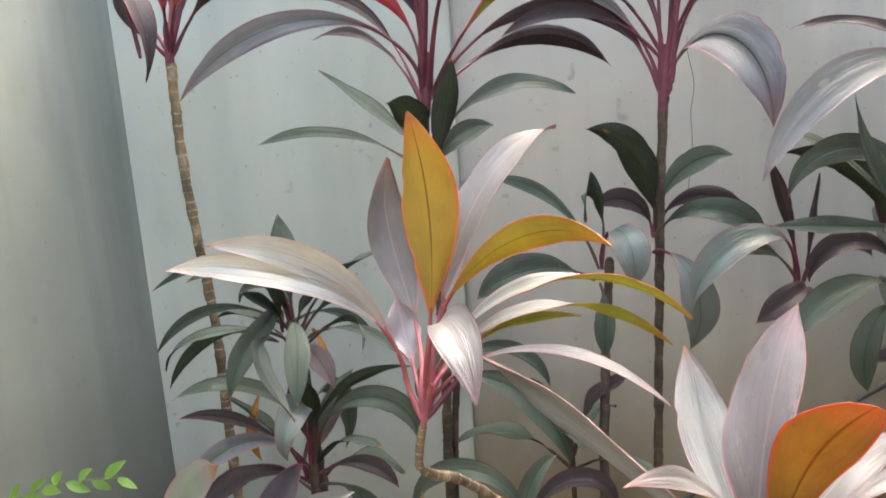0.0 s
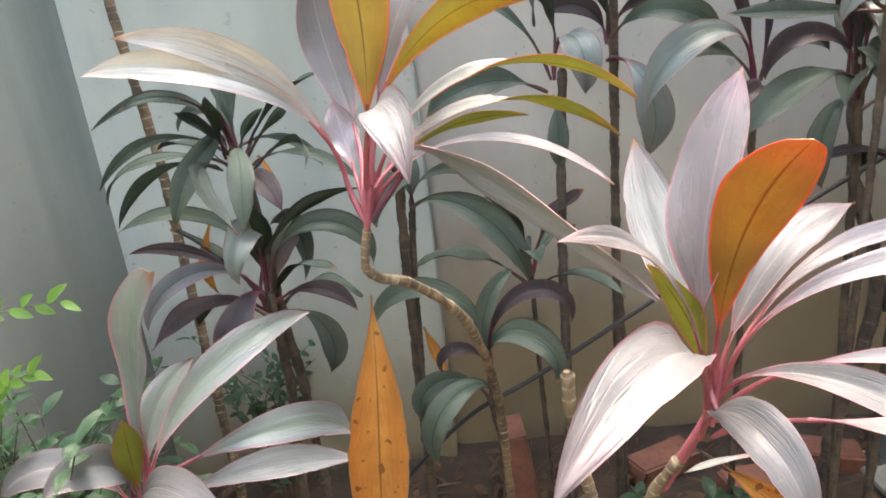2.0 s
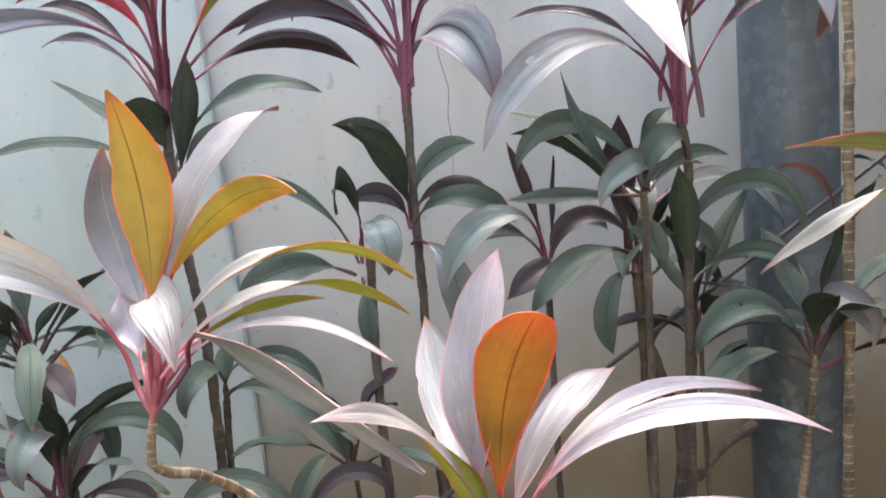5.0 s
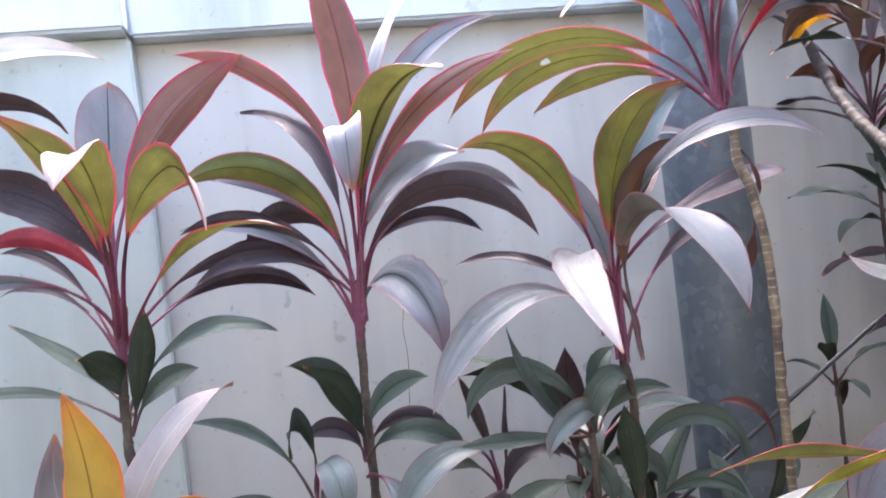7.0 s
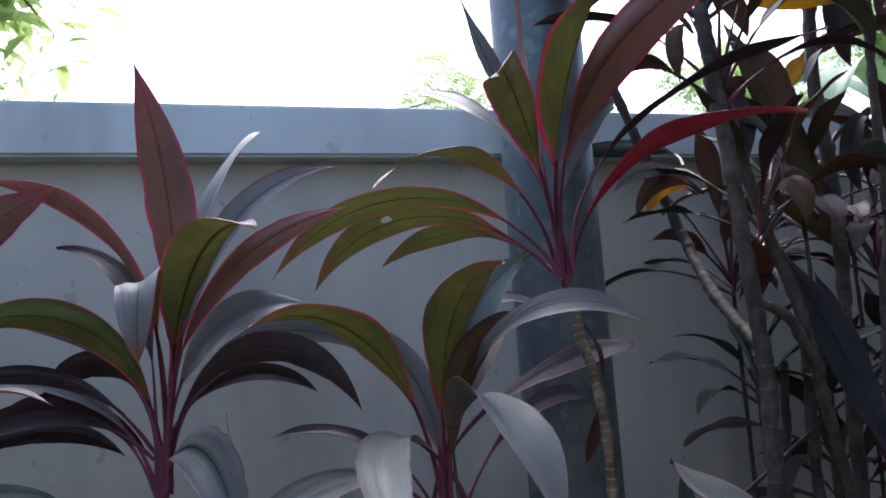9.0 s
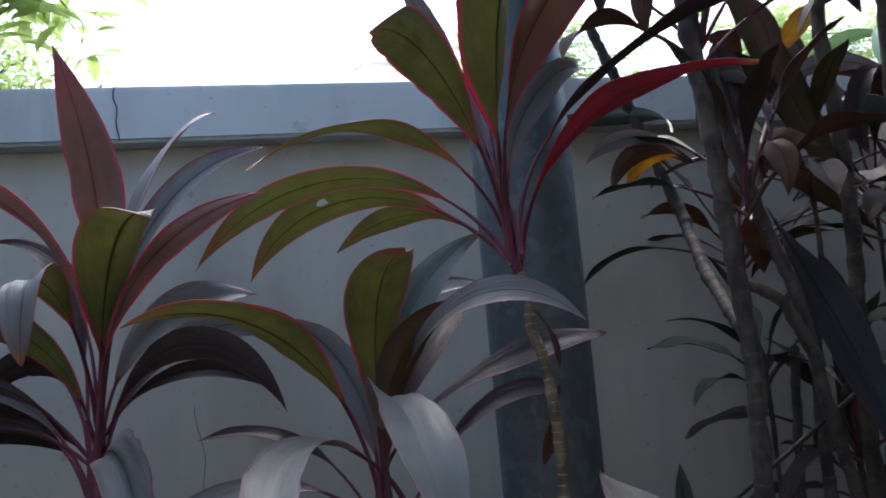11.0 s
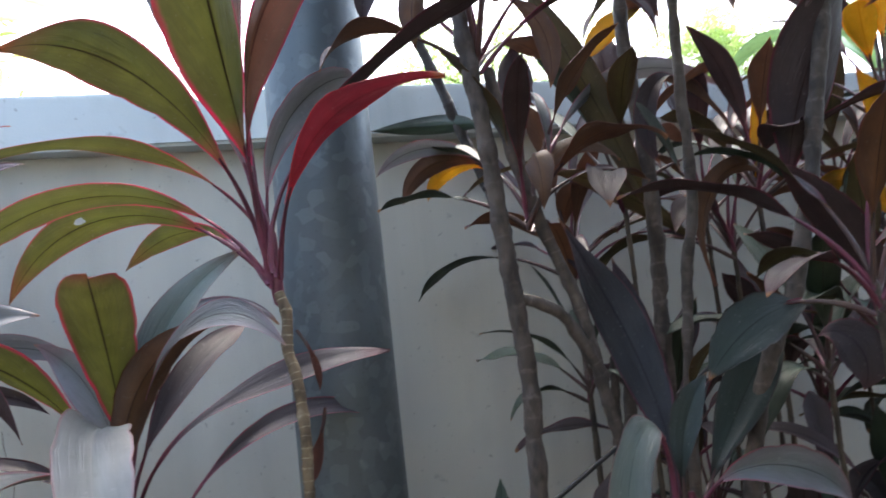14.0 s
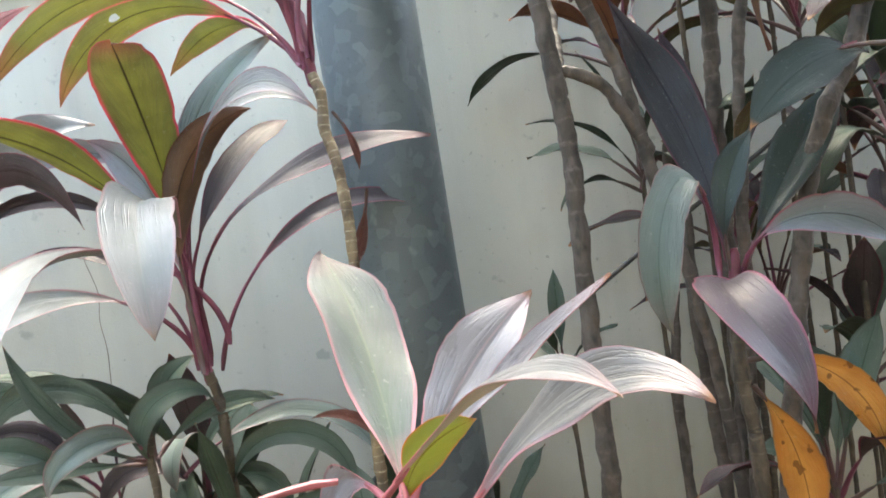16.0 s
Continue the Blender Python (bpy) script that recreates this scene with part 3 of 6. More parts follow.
def leaf(parent, kind, base, azimuth, rise, tip, length, bend=0.0, curl=1.2, width=0.07, petiole=0.3, roll=0.0, seed=None, turn=0.0, hole=None, hook=0.0, hook_at=0.8, oval=False, foot=None):
    """A cordyline leaf. It leaves the stem at `base` towards `azimuth`, rising at `rise` degrees and ending at `tip` degrees;
    bend turns it sideways on the way. A channelled petiole widens into a keeled, rippled lance-shaped blade."""
    rnd = random.Random(seed if seed is not None else int(abs(base[0] * 9173 + base[2] * 3301 + azimuth * 37 + length * 7919)))
    steps = 30
    spine, p = [], Vector(base)
    for j in range(steps + 1):
        u = (j + 0.5) / steps
        e, a = radians(rise + (tip - rise) * u ** curl - hook * min(1.0, max(0.0, (u - hook_at) / 0.1))), radians(azimuth + bend * u)
        d = Vector((math.cos(e) * math.cos(a), math.cos(e) * math.sin(a), math.sin(e)))
        spine.append((p.copy(), d, a))
        p += d * (length / steps)
    top_mat, under_mat = FACES[kind]
    if hole:
        top_mat, under_mat = eaten(top_mat, hole), eaten(under_mat, hole)
    keel = rnd.uniform(0.10, 0.26)
    wave, phase, twist = rnd.uniform(0.02, 0.08), rnd.uniform(0, 6.3), rnd.uniform(-8, 8)
    pleat = [rnd.uniform(-0.032, 0.032) for _ in ACROSS]
    sway, sway_at = rnd.uniform(0.02, 0.06), rnd.uniform(0, 6.3)
    first = max(0, int(petiole * steps) - 2)
    round_tip = kind in ("orange", "amber", "banana") or hook
    nibble = [1.0 - (rnd.uniform(0.02, 0.10) if rnd.random() < 0.12 else rnd.uniform(0.0, 0.012)) for _ in range(2 * steps + 2)]
    verts, uvs, normals = [], [], []
    for j in range(first, steps + 1):
        p, d, a = spine[j]
        side = Vector((-math.sin(a), math.cos(a), 0))
        side = (side - d * side.dot(d)).normalized()
        up = side.cross(d) * -1
        if up.length < 1e-6:
            up = Vector((0, 0, 1))
        v = (j - first) / (steps - first)
        q = Matrix.Rotation(radians(roll + twist * (v - 0.5) + turn * min(1.0, max(0.0, (v - 0.42) / 0.3))), 3, d)
        side, up = q @ side, q @ up
        w = 0.5 * width * (3.58 * v ** 1.15 * max(0.0, 1 - v) ** 0.75 if oval else 3.55 * v ** 1.3 * max(0.0, 1 - v) ** 0.62 if kind == "amber" else 4.6 * v ** 1.4 * max(0.0, 1 - v) ** 0.88 if round_tip else 5.85 * v ** 1.45 * max(0.0, 1 - v) ** 1.12)
        if kind == "dead":
            w *= rnd.uniform(0.93, 1.0)
        w = max(w, 0.003 if v < 0.3 else 0.0004)
        swell = math.sin(math.pi * v)
        for c, fold_at in zip(ACROSS, pleat):
            ripple = width * (fold_at * swell + sway * swell * c * math.sin(sway_at + v * 7)) + wave * width * math.sin(phase + v * 13 + (2.2 if c > 0 else 0)) * abs(c) ** 2
            verts.append(p + side * (c * w * (nibble[2 * j + (c > 0)] if abs(c) > 0.9 else 1.0)) + up * (abs(c) ** 1.25 * w * keel * 2 * (1 - 0.4 * v) + ripple))
            uvs.append((0.5 + 0.5 * c, v))
            normals.append(up)
    n, count = len(ACROSS), steps - first
    thick = 0.0006
    size = len(verts)
    verts += [p - u * thick for p, u in zip(verts, normals)]
    uvs += uvs
    faces, index = [], []
    for j in range(count):
        for k in range(n - 1):
            a = j * n + k
            faces.append((a, a + n, a + n + 1, a + 1))
            index.append(0)
            faces.append((size + a, size + a + 1, size + a + n + 1, size + a + n))
            index.append(1)
        for k, flip in ((0, 1), (n - 1, 0)):
            a = j * n + k
            f = (a, a + n, size + a + n, size + a)
            faces.append(f if flip else f[::-1])
            index.append(1)
    blade = piece("leaf", mesh_of("leaf", verts, faces, (top_mat, under_mat), index, uvs), parent)
    if first > 1:
        stalk = [s[0] - Vector((0, 0, 0.001)) for s in spine[:first + 3]]
        if foot:
            stalk.insert(0, Vector(foot))
        r = 0.0036 + 0.034 * width
        me = tube("petiole", stalk, r, (STALKS.get(kind, dark_stalk),), sides=7, taper=0.42, step=0.02)
        piece("petiole", me, blade)
    return blade


GREENS = ("green", "green", "green", "green", "dark")
DARKS = ("dark", "rust", "bronze", "green", "rust", "dark")
GOLDS = ("dark", "yellow", "bronze", "dark", "rust", "bronze")


def tuft(parent, at, count, length, kinds, seed=0):
    """A whorl of leaves round a stem's top, the young ones upright, the old ones drooping."""
    rnd = random.Random(seed)
    start = rnd.uniform(0, 360)
    lanky = kinds is not GREENS
    if lanky:
        length *= 1.12
    for k in range(count):
        age = k / max(1, count - 1)
        leaf(parent, rnd.choice(kinds), (at[0] + rnd.uniform(-0.006, 0.006), at[1] + rnd.uniform(-0.006, 0.006), at[2] - 0.05 * age),
             start + k * 137.5 + rnd.uniform(-15, 15), 82 - 45 * age + rnd.uniform(-8, 8), 55 - 125 * age + rnd.uniform(-20, 20),
             length * rnd.uniform(0.8, 1.15), bend=rnd.uniform(-18, 18), curl=rnd.uniform(1.0, 1.6),
             width=length * (rnd.uniform(0.13, 0.19) if lanky else rnd.uniform(0.17, 0.25)), petiole=rnd.uniform(0.36, 0.5) if lanky else rnd.uniform(0.22, 0.36), roll=rnd.uniform(-15, 15), seed=seed * 31 + k)


def plant(at, label):
    root = new("cordyline", None)
    root.location = (at[0], at[1], 0.0)
    bpy.context.view_layer.update()
    return tagged(root, label, "plant", "cordylines in the bed")


def stem(parent, points, radius, mat):
    return piece("stem", tube("stem", points, radius * 0.84, (mat,), ring=radius * 1.7, swell=0.16, taper=1.12, step=0.006, seed=int(abs(points[0][0] * 997 + points[-1][0] * 331))), parent)


def sheath(parent, points, radius, mat, taper=0.8):
    return piece("leaf_sheath", tube("leaf_sheath", points, radius, (mat,), sides=10, taper=taper, step=0.01), parent)


def trunk(parent, points, radius):
    return piece("trunk", tube("trunk", points, radius * 0.88, (grey_bark,), ring=radius * 2.1, swell=0.05, taper=1.2, step=0.008, seed=int(abs(points[0][0] * 997 + points[-1][0] * 331))), parent)


# ---- ground and walls ----
def ground_sheet():
    xs = np.concatenate([[-400, -60, -12, -4], np.linspace(-2.4, 4.2, 100), [7, 14, 60, 400]])
    ys = np.concatenate([[-400, -60, -10, -3], np.linspace(-1.0, 2.4, 60), [4, 12, 60, 400]])
    verts = []
    for y in ys:
        for x in xs:
            near = -2.5 < x < 4.3 and -1.1 < y < 2.5
            z = 0.018 * noise.noise(Vector((x * 4, y * 4, 0))) + 0.012 * noise.noise(Vector((x * 15, y * 15, 3))) if near else 0.0
            verts.append((x, y, z - 0.005))
    nx = len(xs)
    faces = [(j * nx + i, j * nx + i + 1, (j + 1) * nx + i + 1, (j + 1) * nx + i) for j in range(len(ys) - 1) for i in range(nx - 1)]
    ob = new("ground", mesh_of("ground", verts, faces, (soil,)))
    return tagged(ob, "damp brown soil of a planted bed with litter", "ground", "", "structure")


ground_sheet()
WALL_TOP, CAP_LOW, CAP_TOP = 2.29, 2.266, 2.40


def wall(name, size, at, mat, label, bevel=0.006):
    ob = part(name, box_bm(size, at, bevel), mat, None)
    return tagged(ob, label, "wall", "", "structure")


STEP_X = -0.03
wall("wall_north", (5.9, 0.16, CAP_LOW + 0.1), (STEP_X + 2.95, 2.24, (CAP_LOW - 0.1) / 2), plaster_warm, "warm grey stained plaster garden wall")
wall("wall_north_left", (1.6, 0.16, CAP_LOW + 0.1), (STEP_X - 0.8, 2.17, (CAP_LOW - 0.1) / 2), plaster_pale, "pale grey-green plaster garden wall, slightly proud")
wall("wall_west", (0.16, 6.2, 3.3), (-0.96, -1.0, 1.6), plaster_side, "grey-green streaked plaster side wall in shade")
# Not a seen wall: stands behind the camera to dim the light from there.
wall("wall_south", (6.6, 0.16, 3.28), (2.4, -2.3, 1.56), plaster_warm, "plain grey plaster wall out of view, added to cut light from behind")
# Added right-hand wall, out of view; it also shades the thicket.
wall("wall_east", (0.16, 4.3, 2.5), (5.75, -0.0, 1.2), plaster_warm, "plain plaster wall added out of view to close and shade the right")
# Unseen slab overhead, added to keep sky light off the thicket.
shade_slab = part("ceiling", box_bm((5.1, 3.2, 0.12), (3.35, -0.8, 3.26), 0.004), plaster_side, None)
tagged(shade_slab, "plain grey slab out of view, added to shade the right side", "ceiling", "", "structure")
coping = part("coping", box_bm((5.9, 0.22, CAP_TOP - CAP_LOW), (STEP_X + 2.95, 2.20, (CAP_TOP + CAP_LOW) / 2), 0.008), plaster_cap, None)
tagged(coping, "weathered pale blue-grey concrete coping, cracked and stained", "coping", "", "structure")
coping2 = part("coping", box_bm((1.6, 0.22, CAP_TOP - CAP_LOW), (STEP_X - 0.80, 2.13, (CAP_TOP + CAP_LOW) / 2 + 0.003), 0.008), plaster_cap, None)
tagged(coping2, "weathered pale concrete coping on the proud wall", "coping", "", "structure")
crack_me = tube("crack", [(0.428, 2.0885, CAP_TOP - 0.002), (0.424, 2.0885, 2.37), (0.432, 2.0885, 2.345), (0.428, 2.0885, 2.31), (0.434, 2.0885, 2.27)], 0.0016, (rubber,), sides=5, step=0.01)
piece("crack", crack_me, coping, "dark hairline crack")
wall_crack = new("hairline_crack", tube("hairline_crack", [(0.557, 2.1595, 1.64), (0.559, 2.1595, 1.60), (0.575, 2.1595, 1.52), (0.567, 2.1595, 1.45), (0.571, 2.1595, 1.37), (0.56, 2.1595, 1.24)], 0.0008, (rust,), sides=5, step=0.01))
tagged(wall_crack, "dark hairline crack in the plaster wall", "crack", "", "structure")

# ---- the pole ----
POLE = (1.288, 1.755)


def steel_pole():
    root = new("steel_pole", None)
    root.location = (*POLE, 0)
    bpy.context.view_layer.update()
    tagged(root, "dull blue-green galvanised steel pole bolted to a base plate", "pole")
    rows, sides = 60, 40
    verts, faces = [], []
    r = 0.106
    for j in range(rows + 1):
        z = 0.02 + 4.6 * j / rows
        for k in range(sides):
            a = 2 * math.pi * k / sides
            verts.append((POLE[0] + r * math.cos(a), POLE[1] + r * math.sin(a), z))
    for j in range(rows):
        for k in range(sides):
            faces.append((j * sides + k, j * sides + (k + 1) % sides, (j + 1) * sides + (k + 1) % sides, (j + 1) * sides + k))
    piece("shaft", mesh_of("shaft", verts, faces, (pole_paint,)), root)
    ring = bmesh.new()
    bmesh.ops.create_cone(ring, cap_ends=True, segments=40, radius1=r + 0.004, radius2=r + 0.004, depth=0.012, matrix=Matrix.Translation((*POLE, 2.63)))
    part("weld_ring", ring, pole_paint, root, smooth=False)
    part("base_plate", box_bm((0.42, 0.42, 0.016), (*POLE, 0.022), 0.002, radians(8)), plate_steel, root, "grey weathered steel base plate")
    for sx in (-1, 1):
        for sy in (-1, 1):
            q = Matrix.Rotation(radians(8), 3, "Z") @ Vector((0.165 * sx, 0.165 * sy, 0))
            bm = bmesh.new()
            c = (POLE[0] + q.x, POLE[1] + q.y)
            bmesh.ops.create_cone(bm, cap_ends=True, segments=6, radius1=0.02, radius2=0.02, depth=0.022, matrix=Matrix.Translation((*c, 0.043)))
            bmesh.ops.create_cone(bm, cap_ends=True, segments=14, radius1=0.011, radius2=0.01, depth=0.05, matrix=Matrix.Translation((*c, 0.06)))
            bmesh.ops.create_cone(bm, cap_ends=True, segments=20, radius1=0.028, radius2=0.028, depth=0.004, matrix=Matrix.Translation((*c, 0.032)))
            part("bolt", bm, rust, root, "rusty hexagon bolt")
            g = box_bm((0.012, 0.11, 0.16), (0, 0, 0), 0.002)
            m = Matrix.Translation((POLE[0] + q.x * 0.78, POLE[1] + q.y * 0.78, 0.11)) @ Matrix.Rotation(math.atan2(q.y, q.x) - math.pi / 2, 4, "Z")
            bmesh.ops.transform(g, matrix=m, verts=g.verts[:])
            part("gusset", g, pole_paint, root)


steel_pole()

# ---- plants of the bed ----
# -- plants begin
H = plant((0.13, 1.48), "cordyline with orange new leaf and pale pink-edged leaves")
CROWN_H = (-0.041, 1.101, 1.110)
stem(H, [(-0.041, 1.100, 1.108), (-0.048, 1.100, 1.075), (-0.052, 1.100, 1.038)], 0.0069, tan_stem)
stem(H, [(-0.050, 1.100, 1.040), (-0.032, 1.111, 1.023), (0.002, 1.133, 1.004), (0.054, 1.188, 0.936), (0.086, 1.232, 0.861), (0.111, 1.320, 0.710), (0.119, 1.386, 0.542), (0.133, 1.481, 0.0)], 0.0089, tan_stem)
sheath(H, [(-0.043, 1.100, 1.098), (-0.035, 1.100, 1.133), (-0.027, 1.100, 1.167)], 0.0048, pink_stalk)
leaf(H, "orange", (-0.040, 1.111, 1.136), -120, 105, 76, 0.409, bend=-66, curl=1.25, width=0.085, petiole=0.36, roll=62, foot=CROWN_H)
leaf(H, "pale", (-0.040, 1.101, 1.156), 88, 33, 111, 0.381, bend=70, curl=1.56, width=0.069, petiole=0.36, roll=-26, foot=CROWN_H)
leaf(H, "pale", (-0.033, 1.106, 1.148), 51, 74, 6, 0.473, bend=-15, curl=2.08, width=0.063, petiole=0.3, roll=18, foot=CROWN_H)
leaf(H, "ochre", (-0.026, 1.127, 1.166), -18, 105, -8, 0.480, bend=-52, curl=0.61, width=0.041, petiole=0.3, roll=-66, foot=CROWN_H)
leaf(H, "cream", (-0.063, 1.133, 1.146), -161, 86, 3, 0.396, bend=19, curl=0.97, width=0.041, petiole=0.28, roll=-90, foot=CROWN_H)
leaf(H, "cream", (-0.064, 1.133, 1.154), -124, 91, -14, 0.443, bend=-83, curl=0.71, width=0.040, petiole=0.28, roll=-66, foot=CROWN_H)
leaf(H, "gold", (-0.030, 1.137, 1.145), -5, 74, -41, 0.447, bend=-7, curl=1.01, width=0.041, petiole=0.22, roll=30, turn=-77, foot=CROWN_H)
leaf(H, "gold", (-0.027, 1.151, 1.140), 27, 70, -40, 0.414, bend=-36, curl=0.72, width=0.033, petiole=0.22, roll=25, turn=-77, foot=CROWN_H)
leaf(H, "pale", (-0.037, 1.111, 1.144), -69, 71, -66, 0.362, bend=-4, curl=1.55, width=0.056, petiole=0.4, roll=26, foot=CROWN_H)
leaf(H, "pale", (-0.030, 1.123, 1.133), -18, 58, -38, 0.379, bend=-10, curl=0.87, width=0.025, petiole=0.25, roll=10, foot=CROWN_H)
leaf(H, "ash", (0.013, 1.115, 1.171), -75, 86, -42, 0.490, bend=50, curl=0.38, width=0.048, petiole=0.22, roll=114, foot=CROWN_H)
leaf(H, "gold", (-0.036, 1.100, 1.146), 66, 26, -12, 0.324, bend=-54, curl=1.28, width=0.022, petiole=.4, roll=-69, foot=CROWN_H)
leaf(H, "pink", (-0.041, 1.100, 1.147), 104, 25, 75, 0.164, bend=18, curl=1.20, width=0.051, petiole=.45, roll=-7, foot=CROWN_H)
leaf(H, "dead", (-0.049, 1.100, 1.020), -95, -77, -87, 0.474, bend=-57, curl=1.11, width=0.093, petiole=.12, roll=-36)

R = plant((0.12, 1.10), "low cordyline with orange leaf and whitish arching leaves")
stem(R, [(0.348, 0.937, 0.815), (0.318, 0.94, 0.768), (0.290, 0.94, 0.718), (0.262, 0.942, 0.700), (0.240, 0.946, 0.727), (0.222, 0.95, 0.795), (0.210, 0.95, 0.88), (0.206, 0.95, 0.945)], 0.0092, tan_stem)
stem(R, [(0.256, 0.944, 0.703), (0.236, 0.96, 0.655), (0.19, 1.02, 0.40), (0.15, 1.08, 0.0)], 0.0075, tan_stem)
stem(R, [(0.232, 0.948, 0.755), (0.214, 0.945, 0.742), (0.200, 0.94, 0.715)], 0.0062, tan_stem)
sheath(R, [(0.322, 0.946, 0.754), (0.350, 0.935, 0.819), (0.377, 0.935, 0.871), (0.386, 0.935, 0.911)], 0.0076, pink_stalk)
leaf(R, "amber", (0.384, 0.933, 0.906), -94, 88, 38, 0.440, bend=14, curl=0.88, width=0.075, petiole=0.27, roll=-22)
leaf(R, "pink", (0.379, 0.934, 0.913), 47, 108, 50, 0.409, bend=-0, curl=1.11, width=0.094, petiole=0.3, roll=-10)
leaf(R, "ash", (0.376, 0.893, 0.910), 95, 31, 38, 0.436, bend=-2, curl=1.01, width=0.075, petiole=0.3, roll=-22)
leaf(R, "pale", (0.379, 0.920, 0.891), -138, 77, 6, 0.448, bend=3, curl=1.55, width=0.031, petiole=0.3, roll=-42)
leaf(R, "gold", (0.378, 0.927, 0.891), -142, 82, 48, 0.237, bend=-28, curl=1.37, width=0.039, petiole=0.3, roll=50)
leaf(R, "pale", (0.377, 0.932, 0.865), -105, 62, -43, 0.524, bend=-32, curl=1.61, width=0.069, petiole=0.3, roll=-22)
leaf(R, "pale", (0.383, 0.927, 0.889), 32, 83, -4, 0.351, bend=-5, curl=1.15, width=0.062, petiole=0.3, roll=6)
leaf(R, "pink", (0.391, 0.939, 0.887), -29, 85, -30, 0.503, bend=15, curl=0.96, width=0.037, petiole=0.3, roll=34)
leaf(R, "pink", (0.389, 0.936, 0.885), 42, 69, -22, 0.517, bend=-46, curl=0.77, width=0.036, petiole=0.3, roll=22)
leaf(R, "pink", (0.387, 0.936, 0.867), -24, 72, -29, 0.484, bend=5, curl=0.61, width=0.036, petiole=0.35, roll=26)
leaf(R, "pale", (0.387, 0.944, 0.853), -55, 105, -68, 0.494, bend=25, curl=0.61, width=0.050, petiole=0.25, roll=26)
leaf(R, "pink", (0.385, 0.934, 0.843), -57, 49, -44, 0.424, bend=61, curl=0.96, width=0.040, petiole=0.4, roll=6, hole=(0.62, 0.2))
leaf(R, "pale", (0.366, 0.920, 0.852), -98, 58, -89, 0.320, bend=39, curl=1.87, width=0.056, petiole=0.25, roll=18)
leaf(R, "dead", (0.384, 0.990, 0.780), 11, -43, -54, 0.322, bend=-4, curl=1.20, width=0.051, petiole=.2, roll=68)
leaf(R, "cream", (0.444, 0.968, 0.784), -162, 9, -27, 0.093, bend=-21, curl=1.18, width=0.010, petiole=.02, roll=-21)

L = plant((-0.58, 1.12), "small cordyline with silvery green leaves near the ground")
stem(L, [(-0.483, 1.122, 0.630), (-0.495, 1.122, 0.587), (-0.578, 1.122, 0.0)], 0.0109, tan_stem)
sheath(L, [(-0.489, 1.122, 0.610), (-0.476, 1.122, 0.648)], 0.0079, pink_stalk)
leaf(L, "sage", (-0.466, 1.139, 0.653), -45, 81, 31, 0.550, bend=-1, curl=1.63, width=0.079, petiole=0.2, roll=94, oval=True)
leaf(L, "sage", (-0.472, 1.122, 0.646), 24, 78, -14, 0.464, bend=26, curl=1.03, width=0.059, petiole=0.25, roll=62)
leaf(L, "sage", (-0.470, 1.122, 0.647), 76, 81, 27, 0.271, bend=-54, curl=1.39, width=0.054, petiole=.3, roll=53)
leaf(L, "sage", (-0.481, 1.155, 0.672), 6, 19, -67, 0.449, bend=59, curl=1.72, width=0.066, petiole=0.25, roll=66)
leaf(L, "ash", (-0.469, 1.122, 0.636), 18, 19, -6, 0.362, bend=-25, curl=1.37, width=0.054, petiole=.25, roll=46)
leaf(L, "ash", (-0.491, 1.122, 0.639), -42, 75, -58, 0.255, bend=-120, curl=2.50, width=0.065, petiole=.25, roll=-66)
leaf(L, "gold", (-0.478, 1.122, 0.637), -60, 72, 74, 0.222, bend=8, curl=1.20, width=0.048, petiole=.35, roll=7)
leaf(L, "pale", (-0.483, 1.122, 0.621), -55, 63, -56, 0.336, bend=33, curl=1.59, width=0.072, petiole=.2, roll=31)
leaf(L, "pale", (-0.490, 1.122, 0.627), -165, 79, -61, 0.278, bend=4, curl=1.54, width=0.060, petiole=.25, roll=-46)

F = plant((1.10, 0.86), "cordyline with large pale leaves edged in pink")
stem(F, [(1.149, 0.806, 1.343), (1.140, 0.808, 1.290), (1.115, 0.825, 0.9), (1.100, 0.860, 0.0)], 0.0074, tan_stem)
sheath(F, [(1.147, 0.806, 1.331), (1.154, 0.806, 1.361)], 0.0056, pink_stalk)
leaf(F, "celadon", (1.152, 0.758, 1.361), 87, 39, 28, 0.411, bend=17, curl=0.86, width=0.094, petiole=0.15, roll=14, oval=True)
leaf(F, "pink", (1.152, 0.806, 1.348), 46, 49, 27, 0.273, bend=-26, curl=1.21, width=0.070, petiole=.2, roll=42)
leaf(F, "pink", (1.146, 0.823, 1.362), -19, 45, 25, 0.344, bend=-63, curl=1.38, width=0.027, petiole=0.2, roll=50)
leaf(F, "pale", (1.123, 0.789, 1.370), -57, 39, -3, 0.445, bend=-33, curl=1.72, width=0.026, petiole=0.2, roll=22)
leaf(F, "pale", (1.183, 0.786, 1.332), -18, 47, -30, 0.317, bend=-48, curl=2.75, width=0.058, petiole=0.2, roll=38)
leaf(F, "gold", (1.151, 0.806, 1.343), -81, 75, 11, 0.145, bend=77, curl=1.33, width=0.039, petiole=.25, roll=-75)
leaf(F, "gold", (1.098, 0.804, 1.400), 196, 27, -41, 0.470, bend=-92, curl=0.36, width=0.028, petiole=0.25, roll=50, turn=-130)
leaf(F, "pink", (1.150, 0.810, 1.345), -248, 43, -91, 0.408, bend=-11, curl=0.66, width=0.072, petiole=0.2, roll=-82)
leaf(F, "olive", (1.119, 0.812, 1.288), 165, 25, 0, 0.469, bend=39, curl=1.27, width=0.025, petiole=0.25, roll=46)

